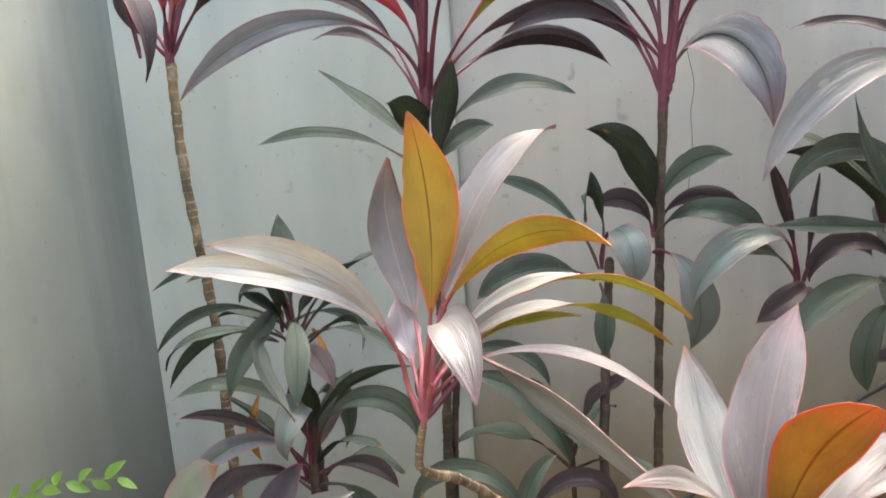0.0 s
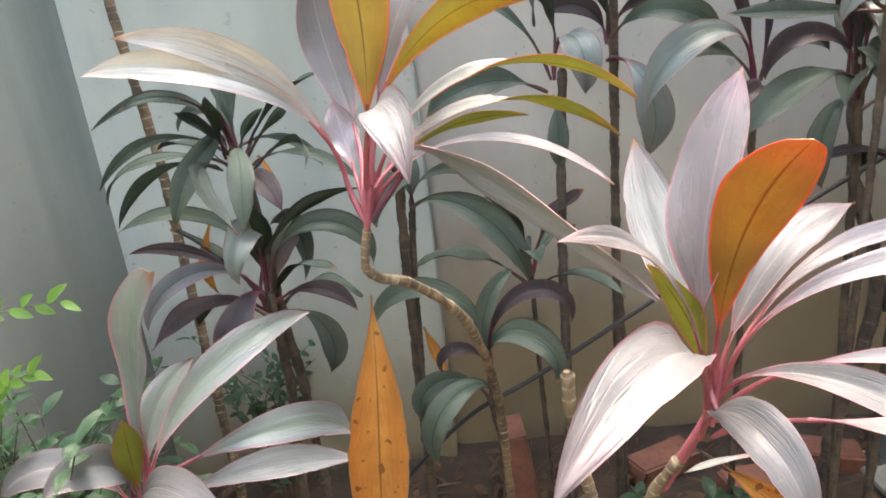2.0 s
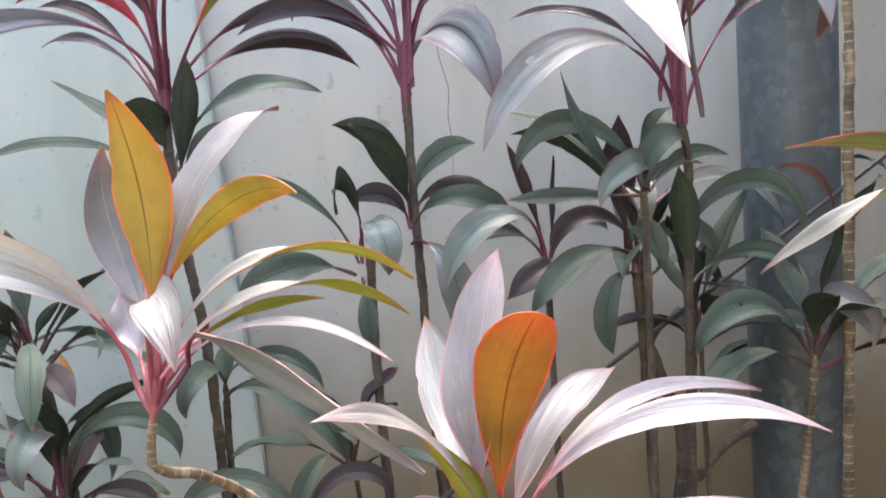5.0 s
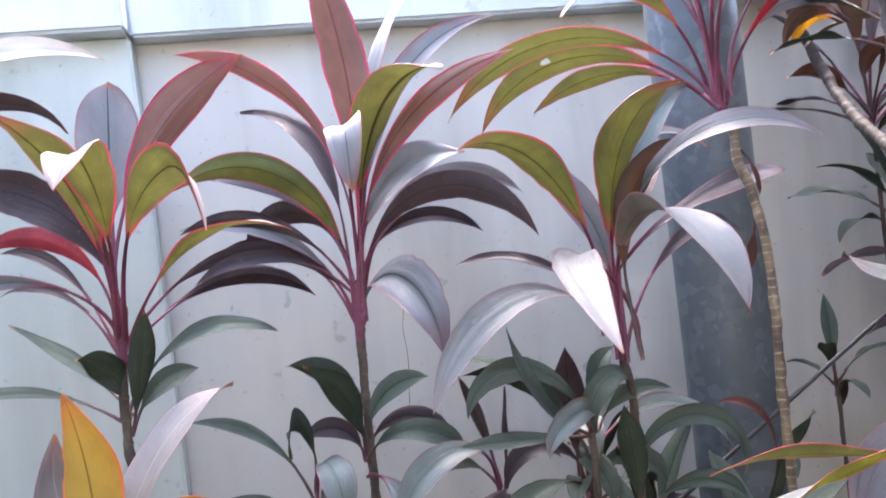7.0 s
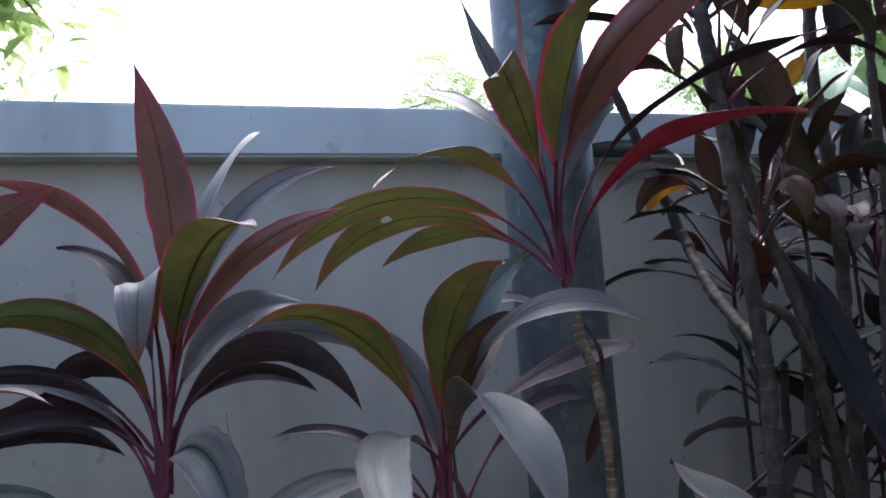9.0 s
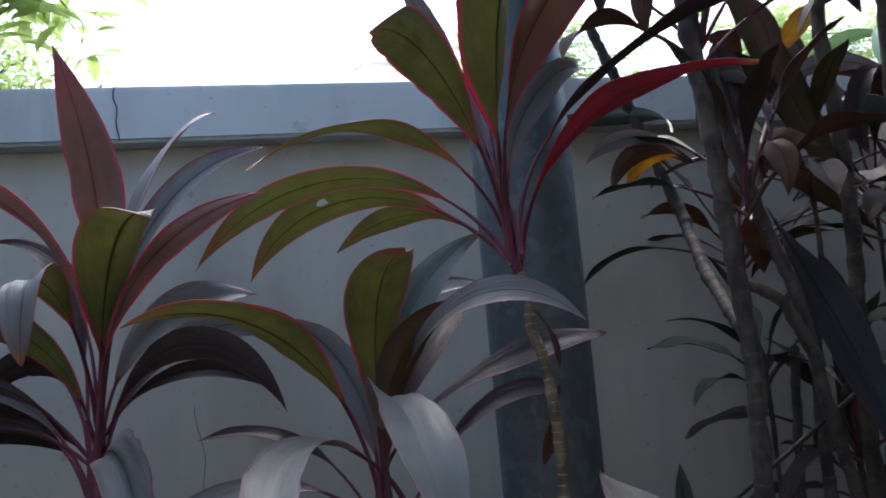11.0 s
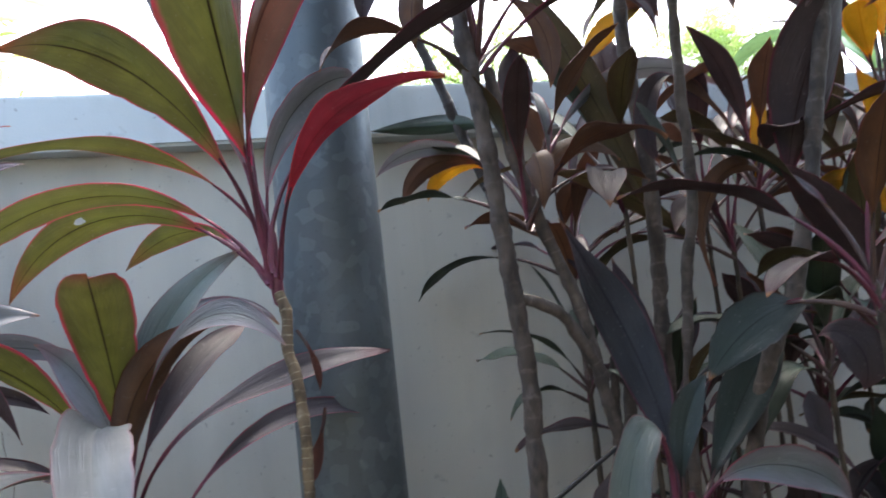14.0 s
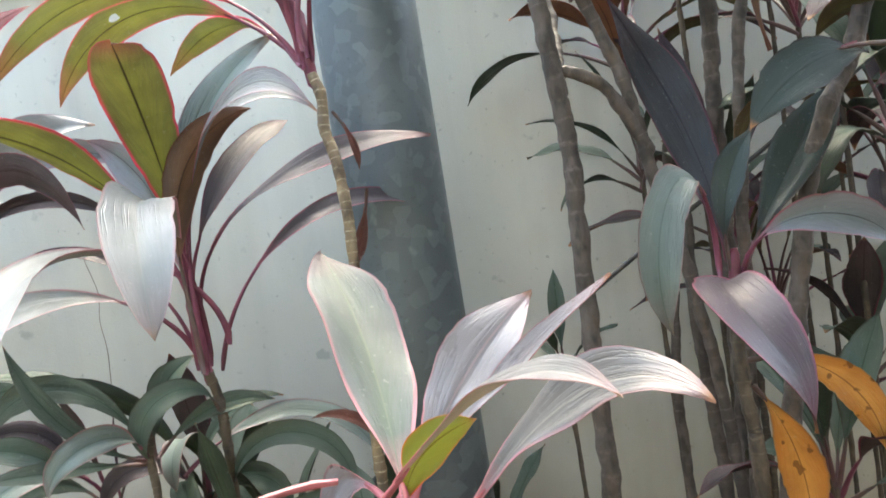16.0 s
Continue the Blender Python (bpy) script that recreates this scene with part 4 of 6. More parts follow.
G = plant((1.75, 1.23), "cordyline with blue-green, purple and dead brown leaves")
stem(G, [(1.729, 1.232, 1.427), (1.718, 1.232, 1.306), (1.726, 1.232, 1.196), (1.730, 1.232, 1.086), (1.749, 1.232, 0.0)], 0.0131, brown_stem)
sheath(G, [(1.725, 1.232, 1.410), (1.730, 1.232, 1.454), (1.732, 1.232, 1.480)], 0.0100, purple_stalk)
leaf(G, "slate", (1.705, 1.233, 1.439), -125, 104, -121, 0.511, bend=-19, curl=1.01, width=0.068, petiole=0.35, roll=-54)
leaf(G, "plum", (1.744, 1.211, 1.412), -157, 27, -91, 0.421, bend=115, curl=1.42, width=0.098, petiole=0.15, roll=-2)
leaf(G, "silver", (1.740, 1.232, 1.425), -72, 88, -60, 0.307, bend=78, curl=0.82, width=0.062, petiole=.3, roll=77)
leaf(G, "pine", (1.727, 1.232, 1.432), 0, 100, 43, 0.243, bend=-0, curl=1.27, width=0.048, petiole=.3, roll=51)
leaf(G, "pine", (1.736, 1.232, 1.431), 28, 45, 39, 0.421, bend=-13, curl=1.20, width=0.084, petiole=.25, roll=37)
leaf(G, "pine", (1.736, 1.232, 1.431), 33, 40, 34, 0.395, bend=-16, curl=1.20, width=0.067, petiole=.25, roll=36)
leaf(G, "dusk", (1.778, 1.342, 1.428), 62, 69, 65, 0.566, bend=109, curl=1.21, width=0.092, petiole=.1, roll=-50)
leaf(G, "dusk", (1.789, 1.364, 1.424), 67, 70, 74, 0.466, bend=47, curl=1.20, width=0.064, petiole=.1, roll=-19)
leaf(G, "dead", (1.720, 1.232, 1.305), -18, 10, -91, 0.286, bend=-6, curl=1.00, width=0.061, petiole=.25, roll=79)
leaf(G, "dead", (1.732, 1.232, 1.267), -0, -51, -97, 0.286, bend=0, curl=0.87, width=0.072, petiole=.15, roll=106)

P1 = plant((-0.07, 1.68), "tall cordyline with olive leaves and purple petioles by the wall")
stem(P1, [(-0.063, 1.683, 1.517), (-0.071, 1.683, 1.368), (-0.056, 1.683, 1.035), (-0.064, 1.683, 0.664), (-0.071, 1.683, 0.0)], 0.0118, brown_stem)
sheath(P1, [(-0.064, 1.683, 1.494), (-0.058, 1.683, 1.562), (-0.051, 1.683, 1.630)], 0.0091, purple_stalk, 1.35)
leaf(P1, "olive", (-0.059, 1.684, 1.552), -89, 79, 22, 0.547, bend=-35, curl=1.22, width=0.096, petiole=0.4, roll=2)
leaf(P1, "olive", (-0.068, 1.683, 1.552), -69, 60, 12, 0.601, bend=-33, curl=1.42, width=0.088, petiole=.45, roll=8, hook=58, hook_at=0.76)
leaf(P1, "olive", (-0.052, 1.683, 1.550), -78, 56, -22, 0.642, bend=32, curl=1.83, width=0.085, petiole=.45, roll=-45, hook=58, hook_at=0.76)
leaf(P1, "olive", (-0.048, 1.684, 1.546), -47, 54, -19, 0.569, bend=-1, curl=1.14, width=0.045, petiole=0.3, roll=-6)
leaf(P1, "dark", (-0.057, 1.682, 1.542), 2, 53, -58, 0.549, bend=22, curl=1.41, width=0.043, petiole=0.3, roll=-66)
leaf(P1, "dark", (-0.058, 1.683, 1.532), 33, 38, -45, 0.524, bend=0, curl=1.55, width=0.044, petiole=0.3, roll=-86)
leaf(P1, "dark", (-0.067, 1.684, 1.558), 193, 106, -12, 0.508, bend=4, curl=1.05, width=0.090, petiole=0.3, roll=-94)
leaf(P1, "red", (-0.070, 1.682, 1.553), 163, 103, -29, 0.450, bend=-10, curl=0.96, width=0.044, petiole=0.3, roll=98)
leaf(P1, "dark", (-0.068, 1.689, 1.523), -193, 70, -23, 0.329, bend=-17, curl=1.34, width=0.023, petiole=0.4, roll=-46)
leaf(P1, "dark", (-0.065, 1.690, 1.518), 142, 68, -5, 0.423, bend=5, curl=1.45, width=0.029, petiole=0.4, roll=-47)
leaf(P1, "green", (-0.062, 1.683, 1.367), -27, 72, 71, 0.262, bend=-30, curl=1.20, width=0.051, petiole=.2, roll=-28)
leaf(P1, "green", (-0.067, 1.683, 1.414), -98, 85, 10, 0.171, bend=-57, curl=1.26, width=0.067, petiole=.2, roll=52)
leaf(P1, "green", (-0.054, 1.693, 1.402), 125, 33, 37, 0.365, bend=52, curl=1.21, width=0.041, petiole=0.3, roll=-22)
leaf(P1, "green", (-0.063, 1.681, 1.416), 28, 63, -31, 0.375, bend=-31, curl=1.17, width=0.041, petiole=0.3, roll=50)
leaf(P1, "green", (-0.062, 1.686, 1.383), 173, 45, -19, 0.390, bend=7, curl=0.97, width=0.032, petiole=0.3, roll=-42)
leaf(P1, "green", (-0.062, 1.683, 1.367), 50, 67, -4, 0.200, bend=-42, curl=1.22, width=0.048, petiole=.3, roll=66)
leaf(P1, "redbrown", (-0.067, 1.683, 1.552), 7, 91, 26, 0.696, bend=13, curl=1.15, width=0.090, petiole=.45, roll=-79)
leaf(P1, "silver", (-0.067, 1.683, 1.552), 72, 82, 74, 0.552, bend=11, curl=1.20, width=0.124, petiole=.5, roll=11, oval=True)
leaf(P1, "silver", (-0.063, 1.683, 1.551), -136, 95, -51, 0.584, bend=-43, curl=0.59, width=0.047, petiole=.35, roll=-83)

P2 = plant((0.40, 1.72), "tall cordyline with red-brown spear leaf by the wall")
stem(P2, [(0.414, 1.716, 1.520), (0.409, 1.716, 1.424), (0.403, 1.716, 1.130), (0.398, 1.716, 0.648), (0.395, 1.716, 0.0)], 0.0109, brown_stem)
sheath(P2, [(0.410, 1.716, 1.454), (0.413, 1.716, 1.520), (0.422, 1.716, 1.615)], 0.0097, purple_stalk, 1.35)
leaf(P2, "redbrown", (0.412, 1.716, 1.532), 133, 100, 69, 0.827, bend=86, curl=1.67, width=0.096, petiole=.3, roll=64)
leaf(P2, "olive", (0.426, 1.733, 1.536), -74, 83, -21, 0.699, bend=9, curl=1.83, width=0.118, petiole=0.42, roll=10)
leaf(P2, "olive", (0.427, 1.732, 1.560), -94, 80, -33, 0.659, bend=-1, curl=1.39, width=0.072, petiole=0.5, roll=18, hook=58, hook_at=0.76)
leaf(P2, "redbrown", (0.425, 1.726, 1.535), -85, 81, 9, 0.703, bend=72, curl=1.17, width=0.055, petiole=0.4, roll=-102)
leaf(P2, "redbrown", (0.424, 1.685, 1.541), -4, 87, 12, 0.913, bend=77, curl=2.07, width=0.051, petiole=0.4, roll=-14)
leaf(P2, "silver", (0.420, 1.705, 1.530), -18, 84, -2, 0.764, bend=-0, curl=2.40, width=0.065, petiole=0.4, roll=66)
leaf(P2, "redbrown", (0.410, 1.727, 1.534), 129, 106, 9, 0.812, bend=36, curl=1.15, width=0.060, petiole=0.4, roll=54)
leaf(P2, "dark", (0.406, 1.716, 1.533), 72, 87, 5, 0.630, bend=88, curl=1.91, width=0.047, petiole=.4, roll=-49)
leaf(P2, "olive", (0.420, 1.749, 1.533), -142, 87, -38, 0.589, bend=-30, curl=1.60, width=0.065, petiole=0.3, roll=74)
leaf(P2, "silver", (0.406, 1.716, 1.533), 174, 80, -11, 0.462, bend=-6, curl=0.96, width=0.037, petiole=.3, roll=-73)
leaf(P2, "dark", (0.432, 1.740, 1.523), -44, 96, -65, 0.636, bend=7, curl=1.07, width=0.061, petiole=0.3, roll=-78)
leaf(P2, "silver", (0.423, 1.716, 1.518), 0, 85, -46, 0.585, bend=-0, curl=1.42, width=0.055, petiole=.3, roll=79)
leaf(P2, "dark", (0.405, 1.716, 1.521), 157, 74, -31, 0.405, bend=11, curl=1.28, width=0.037, petiole=.3, roll=-74)
leaf(P2, "ash", (0.424, 1.716, 1.530), 55, 89, -12, 0.546, bend=-51, curl=1.39, width=0.077, petiole=.4, roll=69)
leaf(P2, "dark", (0.406, 1.716, 1.533), 131, 95, -86, 0.475, bend=26, curl=1.66, width=0.055, petiole=.4, roll=73)
leaf(P2, "silver", (0.417, 1.716, 1.533), -70, 57, -91, 0.441, bend=3, curl=1.13, width=0.093, petiole=.15, roll=47)
leaf(P2, "green", (0.395, 1.716, 1.265), -122, 86, 2, 0.279, bend=-57, curl=1.39, width=0.055, petiole=.25, roll=65)
leaf(P2, "green", (0.394, 1.716, 1.240), -95, 71, 34, 0.276, bend=-81, curl=1.36, width=0.065, petiole=.2, roll=48)
leaf(P2, "green", (0.400, 1.716, 1.276), -33, 78, -15, 0.213, bend=32, curl=1.34, width=0.049, petiole=.2, roll=74)
leaf(P2, "dark", (0.396, 1.716, 1.239), 0, 80, -79, 0.260, bend=-0, curl=0.95, width=0.043, petiole=.2, roll=72)
leaf(P2, "green", (0.394, 1.716, 1.227), -45, 64, -60, 0.276, bend=50, curl=0.92, width=0.052, petiole=.2, roll=66)
leaf(P2, "dark", (0.390, 1.716, 1.228), 180, 87, -44, 0.174, bend=0, curl=1.25, width=0.044, petiole=.2, roll=-70)
leaf(P2, "slate", (0.390, 1.716, 1.196), -55, 53, -118, 0.274, bend=26, curl=0.50, width=0.073, petiole=.2, roll=46)
leaf(P2, "dark", (0.407, 1.716, 1.601), -160, 60, -27, 0.412, bend=-9, curl=1.36, width=0.036, petiole=.3, roll=77)
leaf(P2, "dark", (0.406, 1.716, 1.590), -166, 50, -37, 0.358, bend=-4, curl=1.18, width=0.032, petiole=.3, roll=-75)
leaf(P2, "purple", (0.411, 1.716, 1.612), 144, 82, -4, 0.453, bend=33, curl=1.00, width=0.040, petiole=.35, roll=-73)
leaf(P2, "dark", (0.418, 1.716, 1.600), 28, 69, -44, 0.398, bend=-25, curl=1.08, width=0.037, petiole=.3, roll=78)

P3 = plant((0.87, 1.49), "cordyline with silvery drooping leaves and purple petioles")
stem(P3, [(0.900, 1.485, 1.404), (0.911, 1.485, 1.296), (0.895, 1.485, 0.937), (0.874, 1.485, 0.0)], 0.0102, brown_stem)
sheath(P3, [(0.899, 1.485, 1.374), (0.899, 1.485, 1.443), (0.892, 1.485, 1.523)], 0.0070, purple_stalk, 1.35)
leaf(P3, "olive", (0.900, 1.505, 1.408), -144, 90, -17, 0.719, bend=7, curl=1.19, width=0.076, petiole=0.4, roll=22)
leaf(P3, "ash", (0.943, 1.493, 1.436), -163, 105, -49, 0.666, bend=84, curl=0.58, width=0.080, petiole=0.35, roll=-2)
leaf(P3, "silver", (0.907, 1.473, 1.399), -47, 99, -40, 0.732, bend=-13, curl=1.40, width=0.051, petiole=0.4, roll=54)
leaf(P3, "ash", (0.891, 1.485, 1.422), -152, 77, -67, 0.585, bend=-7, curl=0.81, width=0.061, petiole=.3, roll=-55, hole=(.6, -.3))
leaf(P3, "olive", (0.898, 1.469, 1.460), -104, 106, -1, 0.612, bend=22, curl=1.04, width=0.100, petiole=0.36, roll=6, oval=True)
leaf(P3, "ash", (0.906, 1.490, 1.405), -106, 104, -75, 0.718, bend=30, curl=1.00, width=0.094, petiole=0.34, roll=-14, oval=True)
leaf(P3, "purple", (0.894, 1.555, 1.443), -71, 106, -6, 0.668, bend=120, curl=0.47, width=0.049, petiole=0.35, roll=46)
leaf(P3, "purple", (0.920, 1.518, 1.390), 7, 78, -38, 0.636, bend=30, curl=1.04, width=0.044, petiole=0.35, roll=46)
leaf(P3, "dark", (0.904, 1.477, 1.415), -3, 106, 9, 0.555, bend=70, curl=0.87, width=0.066, petiole=0.4, roll=18)
leaf(P3, "rust", (0.906, 1.405, 1.410), -84, 100, 7, 0.481, bend=112, curl=2.18, width=0.063, petiole=0.4, roll=-74)
leaf(P3, "silver", (0.887, 1.482, 1.404), 112, 99, 24, 0.473, bend=46, curl=1.59, width=0.063, petiole=0.4, roll=-78)
leaf(P3, "slate", (0.901, 1.464, 1.397), 19, 90, 22, 0.609, bend=-24, curl=2.24, width=0.067, petiole=0.4, roll=74)
leaf(P3, "silver", (0.892, 1.485, 1.435), 94, 90, -55, 0.616, bend=-120, curl=2.50, width=0.042, petiole=.4, roll=46)
leaf(P3, "dark", (0.889, 1.485, 1.421), 160, 84, -15, 0.409, bend=4, curl=1.00, width=0.028, petiole=.4, roll=-37)
leaf(P3, "green", (0.910, 1.485, 1.310), -115, 84, -120, 0.259, bend=-72, curl=1.14, width=0.048, petiole=.2, roll=-64)
leaf(P3, "green", (0.905, 1.485, 1.095), -123, 76, 78, 0.237, bend=-7, curl=1.20, width=0.056, petiole=.15, roll=1)
leaf(P3, "green", (0.905, 1.485, 1.101), -42, 100, -114, 0.433, bend=47, curl=1.34, width=0.041, petiole=.2, roll=69)
leaf(P3, "green", (0.910, 1.485, 1.088), 0, 46, -60, 0.270, bend=-0, curl=1.11, width=0.040, petiole=.2, roll=68)

P4 = plant((1.26, 1.44), "tall cordyline with olive, red-edged leaves before the pole")
stem(P4, [(1.152, 1.441, 1.86), (1.162, 1.43, 1.82), (1.158, 1.42, 1.765), (1.168, 1.40, 1.70), (1.170, 1.375, 1.60), (1.162, 1.36, 1.45), (1.155, 1.355, 1.30), (1.148, 1.35, 1.0), (1.135, 1.36, 0.0)], 0.0104, tan_stem)
sheath(P4, [(1.158, 1.441, 1.833), (1.154, 1.441, 1.841), (1.149, 1.441, 1.904), (1.145, 1.441, 1.963)], 0.0095, purple_stalk, 1.35)
leaf(P4, "olive", (1.143, 1.437, 1.874), -133, 84, -28, 0.670, bend=17, curl=0.89, width=0.082, petiole=0.35, roll=46)
leaf(P4, "olive", (1.159, 1.495, 1.884), -146, 105, -34, 0.681, bend=9, curl=0.49, width=0.048, petiole=0.3, roll=14)
leaf(P4, "olive", (1.143, 1.430, 1.864), 161, 69, -55, 0.658, bend=11, curl=0.93, width=0.055, petiole=0.28, roll=54)
leaf(P4, "olive", (1.152, 1.450, 1.868), 163, 52, -62, 0.578, bend=-12, curl=1.28, width=0.065, petiole=0.3, roll=54, hole=(0.55, 0.3))
leaf(P4, "olive", (1.137, 1.427, 1.870), 114, 48, -31, 0.494, bend=20, curl=1.06, width=0.050, petiole=0.35, roll=50)
leaf(P4, "silver", (1.149, 1.437, 1.875), -66, 97, -1, 0.479, bend=120, curl=1.54, width=0.057, petiole=0.35, roll=98)
leaf(P4, "dark", (1.144, 1.390, 1.886), 3, 102, -5, 0.673, bend=-73, curl=0.64, width=0.051, petiole=0.35, roll=-2)
leaf(P4, "red", (1.159, 1.434, 1.876), -82, 84, -15, 0.569, bend=26, curl=0.61, width=0.054, petiole=0.3, roll=-18)
leaf(P4, "husk", (1.176, 1.441, 1.793), -23, -55, -95, 0.108, bend=4, curl=1.19, width=0.013, petiole=.3, roll=63)
leaf(P4, "husk", (1.213, 1.463, 1.661), -180, -79, -63, 0.141, bend=-0, curl=1.20, width=0.024, petiole=.3, roll=-73)
leaf(P4, "olive", (1.140, 1.443, 1.875), -113, 101, 9, 0.693, bend=22, curl=0.57, width=0.128, petiole=0.34, roll=50)
leaf(P4, "redbrown", (1.144, 1.436, 1.870), -120, 75, 9, 0.714, bend=86, curl=1.04, width=0.086, petiole=0.34, roll=-78)
leaf(P4, "redbrown", (1.139, 1.440, 1.872), 128, 87, 73, 0.746, bend=-75, curl=1.27, width=0.053, petiole=0.34, roll=-110)
leaf(P4, "silver", (1.138, 1.431, 1.868), 118, 89, 46, 0.634, bend=117, curl=1.07, width=0.052, petiole=0.35, roll=-78)
leaf(P4, "silver", (1.151, 1.426, 1.881), 129, 91, 3, 0.764, bend=-26, curl=0.84, width=0.049, petiole=0.35, roll=-18)

S1 = plant((-0.57, 1.76), "cordyline on a tall ringed bare stem by the wall")
stem(S1, [(-0.604, 1.760, 1.648), (-0.607, 1.760, 1.479), (-0.597, 1.760, 1.292), (-0.581, 1.760, 1.082), (-0.579, 1.760, 0.863), (-0.577, 1.760, 0.632), (-0.574, 1.760, 0.0)], 0.0127, tan_stem)
sheath(S1, [(-0.606, 1.760, 1.629), (-0.604, 1.760, 1.681), (-0.602, 1.760, 1.727)], 0.0104, purple_stalk)
leaf(S1, "dark", (-0.605, 1.760, 1.652), -139, 46, 82, 0.189, bend=-4, curl=1.20, width=0.055, petiole=.3, roll=63)
leaf(S1, "dark", (-0.658, 1.737, 1.657), -91, 82, -120, 0.485, bend=65, curl=1.12, width=0.053, petiole=0.4, roll=-14)
leaf(S1, "dark", (-0.602, 1.760, 1.658), 90, 57, 75, 0.267, bend=-14, curl=1.20, width=0.050, petiole=.3, roll=22)
leaf(S1, "dark", (-0.600, 1.760, 1.653), -21, 54, -22, 0.401, bend=10, curl=1.56, width=0.052, petiole=.3, roll=-62)
leaf(S1, "redbrown", (-0.604, 1.760, 1.658), -68, 52, 55, 0.358, bend=-0, curl=1.20, width=0.067, petiole=.35, roll=-11)
leaf(S1, "dark", (-0.604, 1.760, 1.658), 150, 59, 7, 0.384, bend=23, curl=1.20, width=0.056, petiole=.35, roll=-66)
leaf(S1, "olive", (-0.602, 1.760, 1.658), -58, 55, 25, 0.374, bend=33, curl=1.20, width=0.067, petiole=.35, roll=-32)
leaf(S1, "cream", (-0.604, 1.760, 1.657), -15, 81, -28, 0.882, bend=7, curl=1.42, width=0.063, petiole=.3, roll=63)
leaf(S1, "dark", (-0.604, 1.760, 1.657), 11, 70, -62, 0.728, bend=-13, curl=2.51, width=0.059, petiole=.3, roll=-40)

CA = plant((-0.28, 1.54), "dark green cordyline on a brown stem at the wall")
stem(CA, [(-0.342, 1.540, 1.135), (-0.322, 1.540, 0.985), (-0.313, 1.540, 0.792), (-0.296, 1.540, 0.605), (-0.290, 1.540, 0.402), (-0.285, 1.540, 0.0)], 0.0124, brown_stem)
tuft(CA, (-0.34, 1.55, 1.11), 5, .24, GREENS, seed=280)
leaf(CA, "green", (-0.347, 1.540, 1.135), -131, 84, -32, 0.249, bend=-53, curl=1.05, width=0.022, petiole=.25, roll=-70)
leaf(CA, "green", (-0.345, 1.495, 1.113), -120, 38, -60, 0.299, bend=-107, curl=1.04, width=0.030, petiole=0.2, roll=-26)
leaf(CA, "green", (-0.370, 1.576, 1.120), -61, 98, -82, 0.295, bend=-116, curl=0.49, width=0.047, petiole=0.2, roll=-70)
leaf(CA, "green", (-0.345, 1.539, 1.115), -60, 66, -78, 0.247, bend=-34, curl=0.56, width=0.048, petiole=0.2, roll=-10)
leaf(CA, "green", (-0.370, 1.535, 1.092), 144, 11, -67, 0.365, bend=33, curl=1.24, width=0.026, petiole=0.3, roll=78)
leaf(CA, "green", (-0.339, 1.540, 1.129), 42, 28, -65, 0.197, bend=-48, curl=0.89, width=0.021, petiole=.3, roll=66)
leaf(CA, "green", (-0.344, 1.540, 1.129), -180, 100, -86, 0.177, bend=-0, curl=1.35, width=0.020, petiole=.3, roll=-71)
leaf(CA, "green", (-0.342, 1.540, 1.135), 110, 33, 60, 0.135, bend=3, curl=1.20, width=0.028, petiole=.3, roll=9)
leaf(CA, "dead", (-0.422, 1.562, 0.991), -104, -44, -120, 0.170, bend=-62, curl=1.08, width=0.025, petiole=.1, roll=-58)
leaf(CA, "dead", (-0.308, 1.562, 1.109), -50, -19, -116, 0.115, bend=5, curl=1.13, width=0.015, petiole=.1, roll=13)
leaf(CA, "green", (-0.362, 1.552, 1.132), 125, 73, -33, 0.482, bend=44, curl=0.49, width=0.024, petiole=0.25, roll=-82)
leaf(CA, "green", (-0.352, 1.546, 1.115), 170, 49, -56, 0.346, bend=1, curl=0.75, width=0.024, petiole=0.25, roll=-90)
leaf(CA, "pine", (-0.367, 1.505, 1.105), -95, 33, -24, 0.388, bend=50, curl=0.61, width=0.046, petiole=0.2, roll=-42)
leaf(CA, "pine", (-0.348, 1.525, 1.123), 267, 47, 23, 0.207, bend=-10, curl=1.02, width=0.024, petiole=0.25, roll=-94)
leaf(CA, "green", (-0.313, 1.536, 1.095), -2, 60, -33, 0.248, bend=-36, curl=0.40, width=0.024, petiole=0.25, roll=38)
leaf(CA, "green", (-0.354, 1.520, 1.117), -80, 59, 28, 0.211, bend=6, curl=1.00, width=0.027, petiole=0.25, roll=-26)
leaf(CA, "green", (-0.332, 1.536, 1.114), 51, 77, 31, 0.106, bend=-55, curl=1.05, width=0.022, petiole=0.25, roll=-70)
leaf(CA, "green", (-0.321, 1.538, 1.108), -13, 56, 3, 0.249, bend=-70, curl=0.95, width=0.021, petiole=0.25, roll=-86)
leaf(CA, "green", (-0.311, 1.530, 1.087), -18, 43, -28, 0.303, bend=-72, curl=1.16, width=0.021, petiole=0.25, roll=-66)

CB = plant((-0.34, 1.50), "dark green cordyline with a reddish stem at the wall")
stem(CB, [(-0.316, 1.496, 0.850), (-0.314, 1.496, 0.764), (-0.310, 1.496, 0.607), (-0.323, 1.496, 0.439), (-0.340, 1.496, 0.0)], 0.0113, brown_stem)
tuft(CB, (-0.33, 1.54, 0.81), 8, .26, GREENS, seed=283)
leaf(CB, "green", (-0.321, 1.496, 0.851), -130, 100, -33, 0.377, bend=-53, curl=1.02, width=0.033, petiole=.25, roll=-42)
leaf(CB, "slate", (-0.319, 1.496, 0.851), -57, 87, -120, 0.328, bend=-59, curl=1.96, width=0.055, petiole=.3, roll=-41)
leaf(CB, "dark", (-0.323, 1.496, 0.845), 180, 51, -15, 0.289, bend=0, curl=1.36, width=0.026, petiole=.3, roll=-55)
